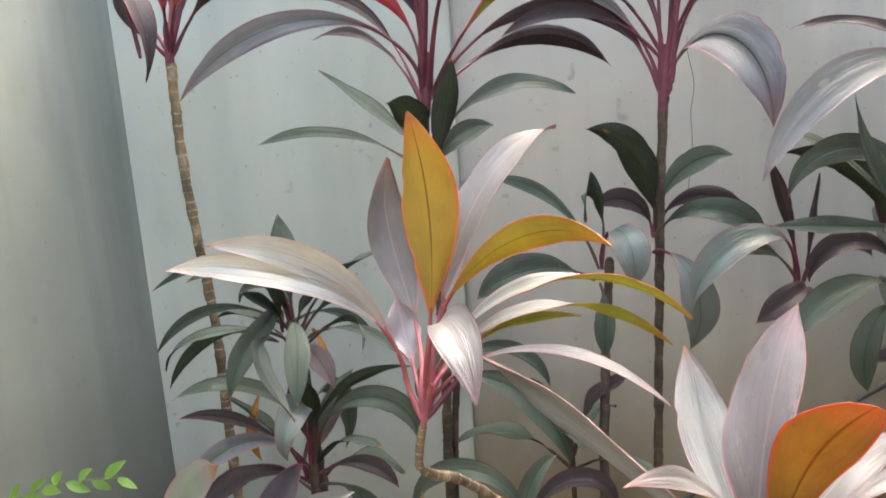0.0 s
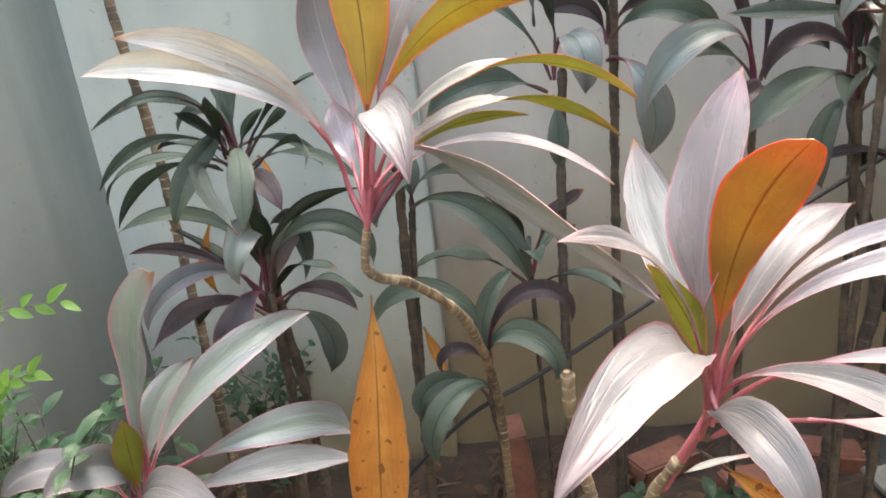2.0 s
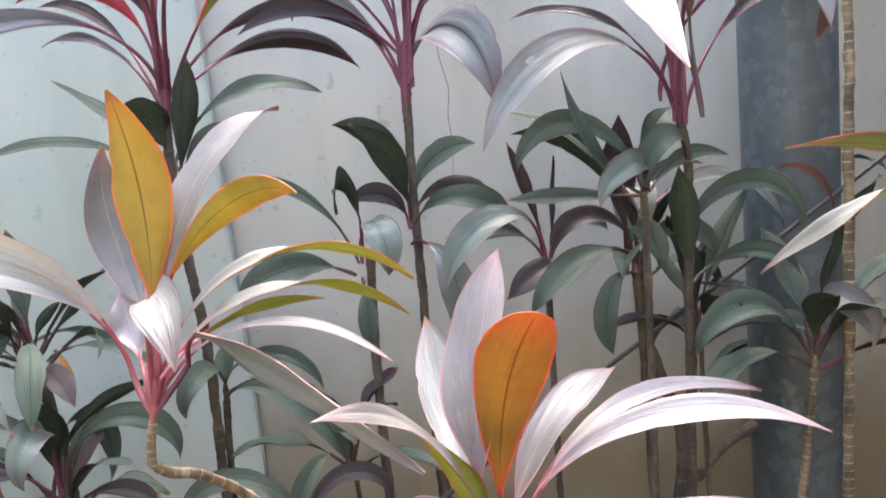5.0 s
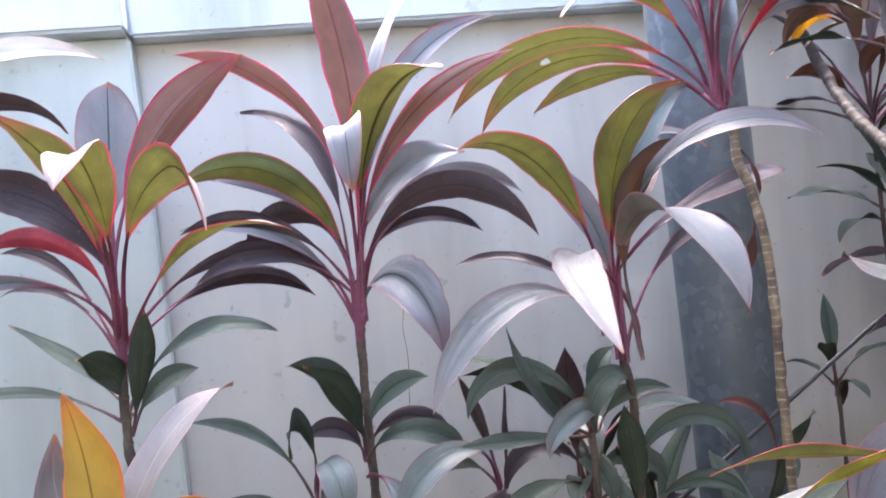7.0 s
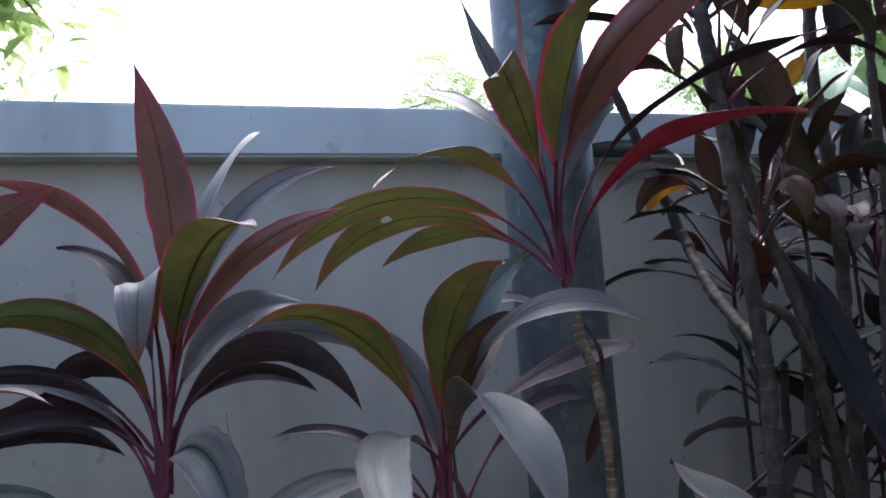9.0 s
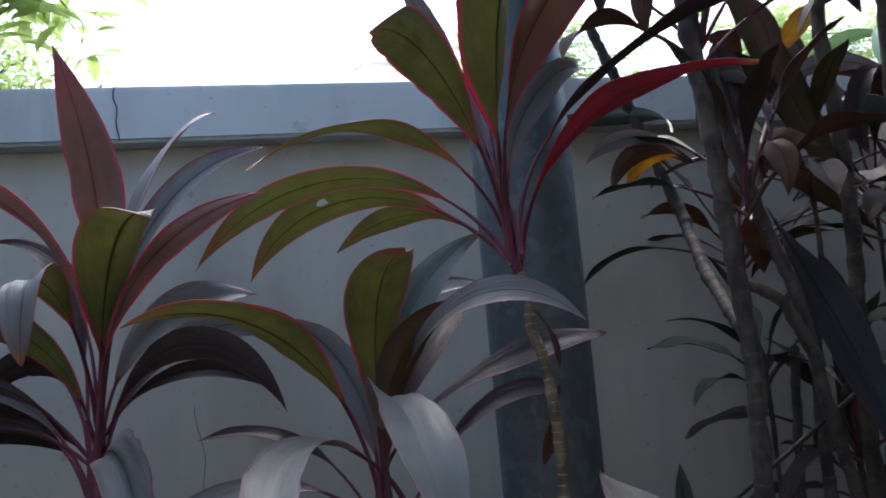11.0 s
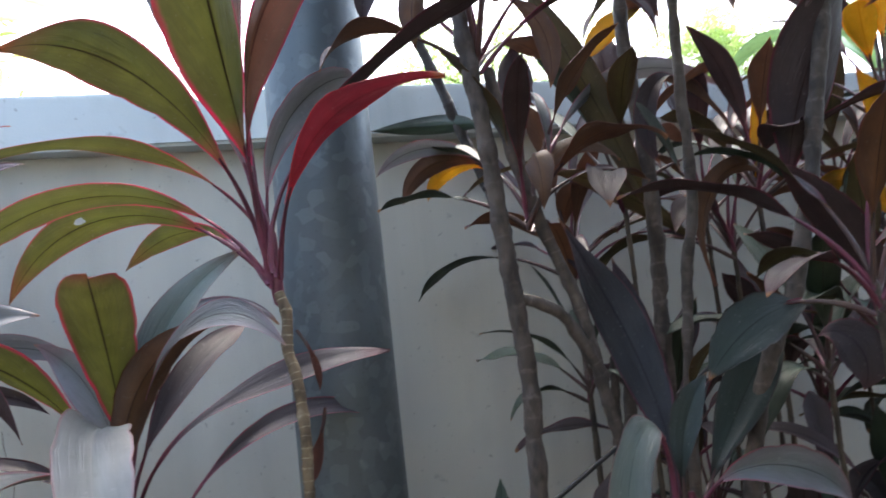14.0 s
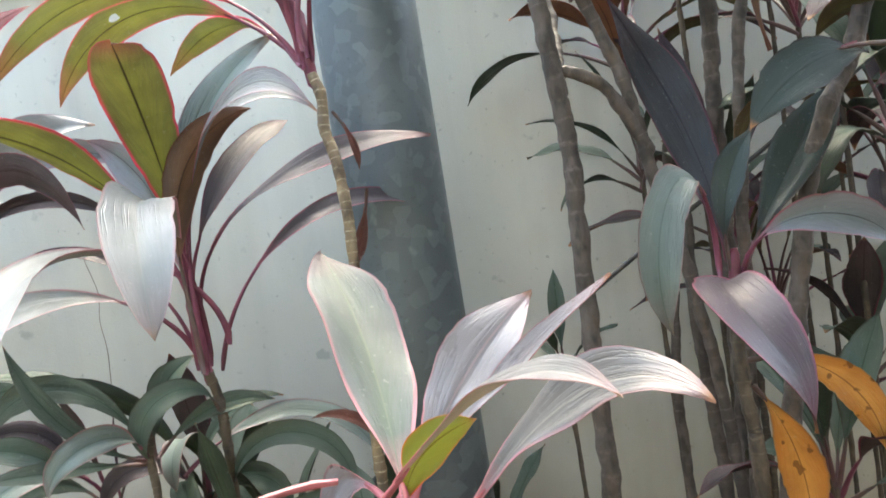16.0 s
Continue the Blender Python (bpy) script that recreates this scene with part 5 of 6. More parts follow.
leaf(CB, "green", (-0.311, 1.496, 0.850), -0, 84, -102, 0.355, bend=0, curl=1.38, width=0.046, petiole=.3, roll=58)
leaf(CB, "green", (-0.312, 1.501, 0.854), 99, 99, -122, 0.428, bend=-38, curl=0.87, width=0.047, petiole=0.3, roll=118)
leaf(CB, "purple", (-0.330, 1.496, 0.816), -66, 100, -120, 0.264, bend=-109, curl=0.73, width=0.063, petiole=.3, roll=-49)
leaf(CB, "dark", (-0.319, 1.496, 0.814), -0, 44, -68, 0.205, bend=0, curl=1.18, width=0.034, petiole=.3, roll=52)
leaf(CB, "green", (-0.314, 1.496, 0.789), 0, 84, -120, 0.233, bend=-0, curl=0.50, width=0.054, petiole=.3, roll=59)
leaf(CB, "silver", (-0.330, 1.496, 0.816), -128, 91, -80, 0.338, bend=-42, curl=1.00, width=0.040, petiole=.3, roll=-61)
leaf(CB, "green", (-0.330, 1.492, 0.857), 36, 83, -1, 0.312, bend=-42, curl=0.84, width=0.033, petiole=0.25, roll=-54)

CC = plant((-0.08, 1.71), "thin green cordyline beside a taller stem")
stem(CC, [(-0.036, 1.705, 0.918), (-0.044, 1.705, 0.841), (-0.058, 1.705, 0.564), (-0.072, 1.705, 0.247), (-0.077, 1.705, 0.0)], 0.0089, brown_stem)
leaf(CC, "green", (-0.040, 1.705, 0.918), -33, 68, -81, 0.364, bend=32, curl=0.54, width=0.067, petiole=.15, roll=53)
leaf(CC, "green", (-0.039, 1.705, 0.924), 0, 100, -80, 0.304, bend=-0, curl=0.74, width=0.031, petiole=.2, roll=63)
leaf(CC, "green", (-0.036, 1.705, 0.918), 91, 88, 50, 0.121, bend=-39, curl=1.23, width=0.042, petiole=.3, roll=20)
leaf(CC, "green", (-0.033, 1.705, 0.905), -87, 100, -105, 0.257, bend=-64, curl=1.20, width=0.045, petiole=.3, roll=-44)

CD = plant((0.11, 1.49), "low dark green cordyline among the stems")
stem(CD, [(0.103, 1.485, 0.559), (0.118, 1.485, 0.445), (0.115, 1.485, 0.249), (0.113, 1.485, 0.0)], 0.0108, brown_stem)
leaf(CD, "green", (0.107, 1.485, 0.559), -128, 100, -120, 0.322, bend=-27, curl=0.83, width=0.059, petiole=.2, roll=-37)
leaf(CD, "green", (0.103, 1.485, 0.573), -48, 100, -120, 0.359, bend=24, curl=1.66, width=0.056, petiole=.3, roll=44)
leaf(CD, "green", (0.097, 1.485, 0.574), -180, 100, -105, 0.494, bend=-0, curl=1.80, width=0.040, petiole=.3, roll=-55)
leaf(CD, "dark", (0.108, 1.485, 0.572), -0, 95, -115, 0.412, bend=0, curl=2.32, width=0.037, petiole=.4, roll=55)
leaf(CD, "green", (0.113, 1.485, 0.558), 1, 100, -22, 0.334, bend=51, curl=3.13, width=0.039, petiole=.3, roll=41)
leaf(CD, "dark", (0.098, 1.485, 0.587), -180, 100, -120, 0.221, bend=-0, curl=1.73, width=0.026, petiole=.4, roll=-54)
leaf(CD, "green", (0.099, 1.485, 0.546), 180, 91, -120, 0.272, bend=0, curl=1.08, width=0.046, petiole=.3, roll=-60)

CE = plant((0.77, 1.43), "bushy green cordyline below a taller plant")
stem(CE, [(0.800, 1.430, 1.285), (0.797, 1.430, 1.222), (0.772, 1.430, 0.0)], 0.0082, brown_stem)
leaf(CE, "green", (0.799, 1.430, 1.282), 180, 73, -84, 0.351, bend=0, curl=1.60, width=0.047, petiole=.2, roll=-68)
leaf(CE, "green", (0.795, 1.430, 1.283), -156, 18, 80, 0.299, bend=-5, curl=0.75, width=0.032, petiole=.15, roll=-75)
leaf(CE, "green", (0.804, 1.430, 1.282), 72, 85, 17, 0.191, bend=-56, curl=1.30, width=0.046, petiole=.2, roll=52)
leaf(CE, "slate", (0.827, 1.509, 1.223), 32, 31, -81, 0.432, bend=-43, curl=1.57, width=0.047, petiole=0.2, roll=38)
leaf(CE, "slate", (0.793, 1.430, 1.284), -86, 57, -84, 0.243, bend=-107, curl=1.39, width=0.046, petiole=.2, roll=-63)
leaf(CE, "green", (0.809, 1.430, 1.285), 42, 39, -22, 0.222, bend=-45, curl=1.24, width=0.034, petiole=.2, roll=66)
leaf(CE, "green", (0.792, 1.430, 1.279), -180, 8, -0, 0.256, bend=-0, curl=1.25, width=0.032, petiole=.2, roll=-63)
leaf(CE, "green", (0.798, 1.461, 1.251), 118, 52, -11, 0.381, bend=121, curl=2.28, width=0.031, petiole=0.3, roll=-36)

T1 = plant((1.53, 1.42), "bare grey-brown cordyline trunk with a leafy top")
trunk(T1, [(1.500, 1.419, 2.429), (1.511, 1.419, 2.273), (1.530, 1.419, 2.108), (1.546, 1.419, 1.876), (1.560, 1.419, 1.639), (1.553, 1.419, 1.429), (1.528, 1.419, 0.0)], 0.0176)
trunk(T1, [(1.86, 1.50, 0.0), (1.815, 1.47, 1.0), (1.765, 1.45, 1.38), (1.711, 1.441, 1.609), (1.682, 1.441, 1.776), (1.621, 1.441, 1.948), (1.576, 1.441, 2.119), (1.559, 1.441, 2.225)], 0.0120)
trunk(T1, [(1.561, 1.419, 1.805), (1.601, 1.419, 1.790), (1.651, 1.430, 1.755), (1.715, 1.441, 1.640)], 0.0118)
tuft(T1, (1.51, 1.43, 2.44), 11, .4, DARKS, seed=353)
tuft(T1, (1.60, 1.44, 1.97), 9, .32, DARKS, seed=370)
tuft(T1, (1.54, 1.43, 2.26), 10, .38, DARKS, seed=391)
stem(T1, [(1.559, 1.932, 2.487), (1.658, 1.882, 2.156), (1.698, 1.833, 1.977), (1.639, 1.657, 1.833), (1.558, 1.419, 1.712)], 0.0150, shaded_stem)
leaf(T1, "silver", (1.667, 1.466, 2.065), 44, 39, -32, 0.710, bend=-41, curl=2.04, width=0.051, petiole=0.15, roll=-62)
leaf(T1, "rust", (1.592, 1.463, 2.362), -40, 18, -105, 0.237, bend=9, curl=0.50, width=0.045, petiole=.15, roll=-85)
leaf(T1, "rust", (1.510, 1.463, 2.383), -154, 40, -110, 0.228, bend=35, curl=0.66, width=0.046, petiole=.2, roll=133)
leaf(T1, "dark", (1.506, 1.463, 2.394), -166, 33, -101, 0.278, bend=19, curl=1.09, width=0.050, petiole=.2, roll=-70)
leaf(T1, "purple", (1.518, 1.463, 2.406), -23, 75, -39, 0.348, bend=20, curl=1.09, width=0.050, petiole=.2, roll=-54)
leaf(T1, "silver", (1.506, 1.463, 2.394), 180, 57, -19, 0.199, bend=0, curl=1.25, width=0.032, petiole=.2, roll=-106)
leaf(T1, "dark", (1.519, 1.463, 2.417), 0, 81, 51, 0.223, bend=-0, curl=1.20, width=0.045, petiole=.3, roll=75)
leaf(T1, "silver", (1.631, 1.650, 2.073), -166, 36, -48, 0.293, bend=-10, curl=1.27, width=0.036, petiole=.2, roll=-87)
leaf(T1, "rust", (1.628, 1.650, 2.073), -169, 29, -71, 0.266, bend=8, curl=1.21, width=0.043, petiole=.2, roll=83)
leaf(T1, "yellow", (1.639, 1.683, 2.078), -172, 31, -70, 0.202, bend=7, curl=1.00, width=0.035, petiole=.2, roll=85)
leaf(T1, "green", (1.617, 1.698, 2.149), 57, 45, -2, 0.447, bend=120, curl=0.54, width=0.046, petiole=0.2, roll=74)
leaf(T1, "silver", (1.637, 1.402, 2.007), 81, 100, -42, 0.332, bend=16, curl=1.42, width=0.053, petiole=0.1, roll=38)
leaf(T1, "rust", (1.592, 1.375, 1.978), -109, 100, -120, 0.228, bend=9, curl=0.87, width=0.048, petiole=.15, roll=-153)
leaf(T1, "bronze", (1.622, 1.431, 2.005), 50, 30, -42, 0.555, bend=-50, curl=0.70, width=0.050, petiole=0.2, roll=-62)
leaf(T1, "rust", (1.640, 1.455, 1.969), 21, 87, -48, 0.284, bend=-10, curl=1.10, width=0.048, petiole=0.15, roll=-130)

T2 = plant((1.85, 1.56), "bare grey-brown cordyline trunk with a leafy top")
trunk(T2, [(1.955, 1.562, 2.88), (1.929, 1.562, 2.573), (1.911, 1.562, 2.418), (1.910, 1.562, 2.252), (1.926, 1.562, 2.040), (1.919, 1.562, 1.812), (1.905, 1.562, 1.612), (1.848, 1.562, 0.0)], 0.0169)
# Crown added mostly above view, as a canopy that shades the thicket.
tuft(T2, (1.955, 1.56, 2.88), 15, .52, DARKS, seed=564)
leaf(T2, "bronze", (1.956, 1.571, 1.873), -182, 71, 63, 0.656, bend=-16, curl=1.37, width=0.074, petiole=0.1, roll=58)
leaf(T2, "yellow", (2.030, 1.650, 2.431), -166, -20, -52, 0.264, bend=2, curl=1.11, width=0.054, petiole=.1, roll=91)
leaf(T2, "rust", (2.105, 1.595, 2.614), -42, -43, -95, 0.275, bend=-59, curl=0.90, width=0.072, petiole=.2, roll=-114)
leaf(T2, "dark", (2.115, 1.595, 2.629), -139, -7, -120, 0.417, bend=-40, curl=1.21, width=0.074, petiole=.15, roll=-41)

T3 = plant((1.74, 1.43), "bare grey-brown cordyline trunk with a leafy top")
trunk(T3, [(1.985, 1.430, 2.80), (1.962, 1.430, 2.526), (1.947, 1.430, 2.328), (1.938, 1.430, 2.155), (1.930, 1.430, 1.942), (1.876, 1.430, 1.619), (1.740, 1.430, 0.0)], 0.0114)
# Trunk top and crown likewise raised out of view to block sky light.
tuft(T3, (1.985, 1.43, 2.80), 14, .5, DARKS, seed=402)
leaf(T3, "yellow", (2.005, 1.485, 2.491), -180, 4, -16, 0.320, bend=-0, curl=1.19, width=0.053, petiole=.1, roll=56)
leaf(T3, "dark", (2.008, 1.430, 2.454), -30, 62, -107, 0.244, bend=13, curl=1.22, width=0.072, petiole=.15, roll=-52)
leaf(T3, "dark", (1.985, 1.430, 2.478), -158, 52, -50, 0.359, bend=-18, curl=1.15, width=0.062, petiole=.2, roll=49)
leaf(T3, "dark", (1.982, 1.485, 2.190), -148, 74, -120, 0.281, bend=-36, curl=0.54, width=0.045, petiole=.15, roll=-42)
leaf(T3, "pine", (1.926, 1.449, 2.027), -153, 44, -64, 0.421, bend=66, curl=1.00, width=0.068, petiole=0.15, roll=-58)

T4 = plant((1.63, 1.30), "bare grey-brown cordyline trunk with a leafy top")
trunk(T4, [(2.258, 1.298, 2.630), (2.129, 1.298, 2.105), (2.030, 1.298, 1.783), (1.882, 1.298, 1.435), (1.630, 1.298, 0.0)], 0.0160)
tuft(T4, (2.13, 1.30, 2.33), 13, .42, GOLDS, seed=416)
tuft(T4, (2.26, 1.30, 2.66), 12, .42, GOLDS, seed=597)
tuft(T4, (2.30, 1.38, 2.52), 12, .42, DARKS, seed=600)
leaf(T4, "dark", (2.116, 1.387, 1.970), -98, 75, 56, 0.422, bend=102, curl=0.92, width=0.140, petiole=0.08, roll=-54, oval=True)
leaf(T4, "dark", (2.216, 1.265, 1.689), -154, 49, 37, 0.415, bend=-18, curl=1.22, width=0.077, petiole=.1, roll=31)
leaf(T4, "yellow", (3.022, 1.485, 2.451), -180, 51, -29, 0.624, bend=-0, curl=1.24, width=0.100, petiole=.1, roll=39)
leaf(T4, "yellow", (3.088, 1.540, 2.443), 180, 27, -11, 0.480, bend=0, curl=1.55, width=0.081, petiole=.1, roll=43)
leaf(T4, "yellow", (2.944, 1.485, 2.195), 180, 40, -5, 0.458, bend=0, curl=1.67, width=0.072, petiole=.1, roll=40)
leaf(T4, "yellow", (2.469, 1.485, 1.930), -180, 97, 50, 0.308, bend=-0, curl=1.35, width=0.060, petiole=.1, roll=34)
leaf(T4, "yellow", (2.583, 1.595, 1.855), -180, 74, -18, 0.303, bend=-0, curl=1.05, width=0.065, petiole=.15, roll=55)
leaf(T4, "dark", (2.765, 1.320, 2.337), 180, 11, -28, 0.491, bend=0, curl=1.29, width=0.051, petiole=.1, roll=33)
leaf(T4, "pine", (2.789, 1.375, 2.194), -180, 18, -22, 0.440, bend=-0, curl=1.23, width=0.046, petiole=.1, roll=61)
leaf(T4, "yellow", (2.189, 1.581, 2.007), -1, 71, 84, 0.242, bend=6, curl=1.13, width=0.041, petiole=0.1, roll=-94)
leaf(T4, "rust", (2.118, 1.265, 2.294), -138, 95, -85, 0.306, bend=-40, curl=0.77, width=0.063, petiole=.1, roll=71)
leaf(T4, "dark", (2.133, 1.265, 2.306), -17, 30, 55, 0.247, bend=6, curl=1.19, width=0.068, petiole=.1, roll=72)
leaf(T4, "bronze", (2.122, 1.265, 2.317), -169, 55, 14, 0.244, bend=-32, curl=1.23, width=0.043, petiole=.15, roll=43)
leaf(T4, "yellow", (2.226, 1.375, 2.362), 180, 88, -38, 0.346, bend=0, curl=1.35, width=0.050, petiole=.15, roll=38)
leaf(T4, "pine", (1.986, 1.210, 1.741), -156, 9, -49, 0.292, bend=-19, curl=1.13, width=0.083, petiole=.1, roll=-52)
leaf(T4, "dark", (1.979, 1.210, 1.682), -65, 100, -120, 0.154, bend=6, curl=0.50, width=0.074, petiole=.1, roll=57)
leaf(T4, "rust", (1.962, 1.436, 1.789), -7, 106, -34, 0.377, bend=31, curl=1.40, width=0.050, petiole=0.08, roll=-74)

T5 = plant((1.84, 1.76), "bare grey-brown cordyline trunk with a leafy top")
trunk(T5, [(1.896, 1.760, 1.663), (1.860, 1.760, 1.279), (1.841, 1.760, 1.102), (1.841, 1.760, 0.919), (1.843, 1.760, 0.0)], 0.0113)

T6 = plant((1.89, 1.65), "bare grey-brown cordyline trunk with a leafy top")
trunk(T6, [(1.874, 1.650, 1.738), (1.859, 1.650, 1.460), (1.859, 1.650, 1.246), (1.869, 1.650, 1.049), (1.874, 1.650, 0.900), (1.888, 1.650, 0.0)], 0.0153)

T7 = plant((0.41, 1.76), "bare grey-brown cordyline trunk with a leafy top")
trunk(T7, [(0.408, 1.760, 0.652), (0.413, 1.760, 0.412), (0.405, 1.760, -0.084), (0.405, 1.760, 0.0)], 0.0140)

T8 = plant((0.27, 1.71), "bare grey-brown cordyline trunk with a leafy top")
trunk(T8, [(0.298, 1.705, 1.191), (0.284, 1.705, 0.924), (0.277, 1.705, 0.469), (0.273, 1.705, 0.0)], 0.0110)
leaf(T8, "green", (0.274, 1.683, 1.174), 180, 73, 0, 0.327, bend=0, curl=1.28, width=0.028, petiole=.3, roll=-70)
leaf(T8, "green", (0.281, 1.683, 1.185), -127, 100, -120, 0.306, bend=23, curl=2.12, width=0.048, petiole=.3, roll=74)
leaf(T8, "slate", (0.280, 1.683, 1.173), -66, 100, -120, 0.277, bend=-10, curl=1.09, width=0.069, petiole=.35, roll=12)
leaf(T8, "green", (0.265, 1.683, 1.151), -163, 33, -45, 0.272, bend=-9, curl=1.10, width=0.070, petiole=.2, roll=-62)
leaf(T8, "green", (0.276, 1.683, 1.143), -82, -26, -105, 0.164, bend=-28, curl=1.06, width=0.043, petiole=.2, roll=6)
leaf(T8, "dead", (-0.038, 1.650, 0.670), -43, -65, -70, 0.127, bend=31, curl=1.20, width=0.028, petiole=.1, roll=38)

T9 = plant((0.90, 1.76), "bare grey-brown cordyline trunk with a leafy top")
trunk(T9, [(0.909, 1.760, 1.101), (0.922, 1.760, 0.888), (0.993, 1.760, 0.601), (0.921, 1.760, 0.214), (0.897, 1.760, -0.053), (0.899, 1.760, 0.0)], 0.0162)
trunk(T9, [(1.016, 1.760, 0.553), (1.045, 1.760, 0.999), (1.069, 1.760, 1.105)], 0.0076)
trunk(T9, [(1.024, 1.760, 0.522), (1.103, 1.760, 0.600), (1.210, 1.760, 0.643), (1.319, 1.760, 0.649)], 0.0134)
tuft(T9, (0.89, 1.71, 1.09), 5, .3, GREENS, seed=271)

K3 = plant((0.24, 1.73), "dark green cordyline filling the bed at the wall")
stem(K3, [(0.21, 1.71, 0.75), (0.22, 1.72, 0.38), (0.24, 1.73, 0.0)], 0.0065, brown_stem)
tuft(K3, (0.21, 1.71, 0.75), 8, .28, GREENS, seed=195)

K7 = plant((1.16, 1.45), "dark green cordyline filling the bed at the wall")
stem(K7, [(1.134, 1.43, 0.94), (1.123, 1.43, 0.857), (1.106, 1.43, 0.715), (1.085, 1.43, 0.538), (1.071, 1.43, 0.318), (1.06, 1.44, 0.0)], 0.0095, tan_stem)
tuft(K7, (1.13, 1.43, 0.94), 9, .32, GREENS, seed=295)
leaf(K7, "husk", (1.176, 1.430, 1.173), -180, 94, -13, 0.202, bend=-0, curl=1.24, width=0.021, petiole=.1, roll=-63)
leaf(K7, "pale", (1.141, 1.430, 0.923), -151, 100, -120, 0.320, bend=120, curl=1.41, width=0.056, petiole=.2, roll=47)
leaf(K7, "green", (1.117, 1.430, 0.927), -158, 61, -79, 0.368, bend=-16, curl=1.67, width=0.059, petiole=.2, roll=-54)

K8 = plant((1.00, 1.61), "dark green cordyline filling the bed at the wall")
stem(K8, [(0.97, 1.59, 0.96), (0.98, 1.60, 0.48), (1.00, 1.61, 0.0)], 0.0065, brown_stem)
tuft(K8, (0.97, 1.59, 0.96), 8, .3, GREENS, seed=285)

K9 = plant((1.64, 1.83), "dark green cordyline filling the bed at the wall")
stem(K9, [(1.61, 1.81, 1.21), (1.62, 1.82, 0.61), (1.64, 1.83, 0.0)], 0.0065, brown_stem)
tuft(K9, (1.61, 1.81, 1.21), 6, .2, GREENS, seed=357)

K10 = plant((1.88, 1.83), "dark green cordyline filling the bed at the wall")
stem(K10, [(1.85, 1.81, 1.61), (1.86, 1.82, 0.81), (1.88, 1.83, 0.0)], 0.0065, brown_stem)
tuft(K10, (1.85, 1.81, 1.61), 9, .28, GREENS, seed=387)

K11 = plant((2.23, 1.61), "dark green cordyline filling the bed at the wall")
stem(K11, [(2.20, 1.59, 2.01), (2.21, 1.60, 1.00), (2.23, 1.61, 0.0)], 0.0065, brown_stem)
tuft(K11, (2.20, 1.59, 2.01), 12, .36, DARKS, seed=429)

K12 = plant((2.04, 1.12), "dark green cordyline filling the bed at the wall")
stem(K12, [(2.01, 1.10, 1.77), (2.02, 1.11, 0.89), (2.04, 1.12, 0.0)], 0.0065, brown_stem)
tuft(K12, (2.01, 1.10, 1.77), 10, .35, DARKS, seed=417)
leaf(K12, "pine", (2.163, 1.155, 1.809), -92, 100, -120, 0.530, bend=-82, curl=1.30, width=0.068, petiole=.1, roll=2, oval=True)
leaf(K12, "sage", (2.012, 1.100, 1.819), -37, 50, -120, 0.193, bend=-10, curl=1.20, width=0.048, petiole=.1, roll=81)

K13 = plant((2.24, 1.83), "dark green cordyline filling the bed at the wall")
stem(K13, [(2.21, 1.81, 1.99), (2.22, 1.82, 0.99), (2.24, 1.83, 0.0)], 0.0065, brown_stem)
tuft(K13, (2.21, 1.81, 1.99), 9, .32, DARKS, seed=444)

K14 = plant((2.67, 1.67), "dark green cordyline filling the bed at the wall")
stem(K14, [(2.64, 1.65, 2.17), (2.65, 1.66, 1.08), (2.67, 1.67, 0.0)], 0.0065, brown_stem)
tuft(K14, (2.64, 1.65, 2.17), 12, .42, GOLDS, seed=495)

K16 = plant((2.21, 1.45), "dark green cordyline filling the bed at the wall")
stem(K16, [(2.18, 1.43, 1.63), (2.19, 1.44, 0.82), (2.21, 1.45, 0.0)], 0.0065, brown_stem)
tuft(K16, (2.18, 1.43, 1.63), 8, .33, GREENS, seed=455)

K19 = plant((2.89, 1.89), "dark green cordyline filling the bed at the wall")
stem(K19, [(2.86, 1.87, 2.77), (2.87, 1.88, 1.38), (2.89, 1.89, 0.0)], 0.0065, brown_stem)
tuft(K19, (2.86, 1.87, 2.77), 11, .40, GOLDS, seed=531)

K21 = plant((2.27, 1.78), "dark green cordyline filling the bed at the wall")
stem(K21, [(2.24, 1.76, 1.90), (2.25, 1.77, 0.95), (2.27, 1.78, 0.0)], 0.0065, brown_stem)
tuft(K21, (2.24, 1.76, 1.90), 10, .36, DARKS, seed=475)

K22 = plant((1.94, 1.67), "dark green cordyline filling the bed at the wall")
stem(K22, [(1.91, 1.65, 2.02), (1.92, 1.66, 1.01), (1.94, 1.67, 0.0)], 0.0065, brown_stem)
tuft(K22, (1.91, 1.65, 2.02), 10, .36, DARKS, seed=449)

K23 = plant((2.35, 1.45), "dark green cordyline filling the bed at the wall")
stem(K23, [(2.32, 1.43, 1.68), (2.33, 1.44, 0.84), (2.35, 1.45, 0.0)], 0.0065, brown_stem)
tuft(K23, (2.32, 1.43, 1.68), 11, .38, DARKS, seed=497)

K24 = plant((2.75, 1.95), "dark green cordyline filling the bed at the wall")
stem(K24, [(2.72, 1.93, 2.01), (2.73, 1.94, 1.00), (2.75, 1.95, 0.0)], 0.0065, brown_stem)
tuft(K24, (2.72, 1.93, 2.01), 10, .36, DARKS, seed=544)

K25 = plant((2.41, 1.89), "dark green cordyline filling the bed at the wall")
stem(K25, [(2.38, 1.87, 1.59), (2.39, 1.88, 0.79), (2.41, 1.89, 0.0)], 0.0065, brown_stem)
tuft(K25, (2.38, 1.87, 1.59), 9, .30, GREENS, seed=517)

K26 = plant((2.27, 1.67), "dark green cordyline filling the bed at the wall")
stem(K26, [(2.24, 1.65, 1.12), (2.25, 1.66, 0.56), (2.27, 1.67, 0.0)], 0.0065, brown_stem)
tuft(K26, (2.24, 1.65, 1.12), 9, .34, GREENS, seed=510)

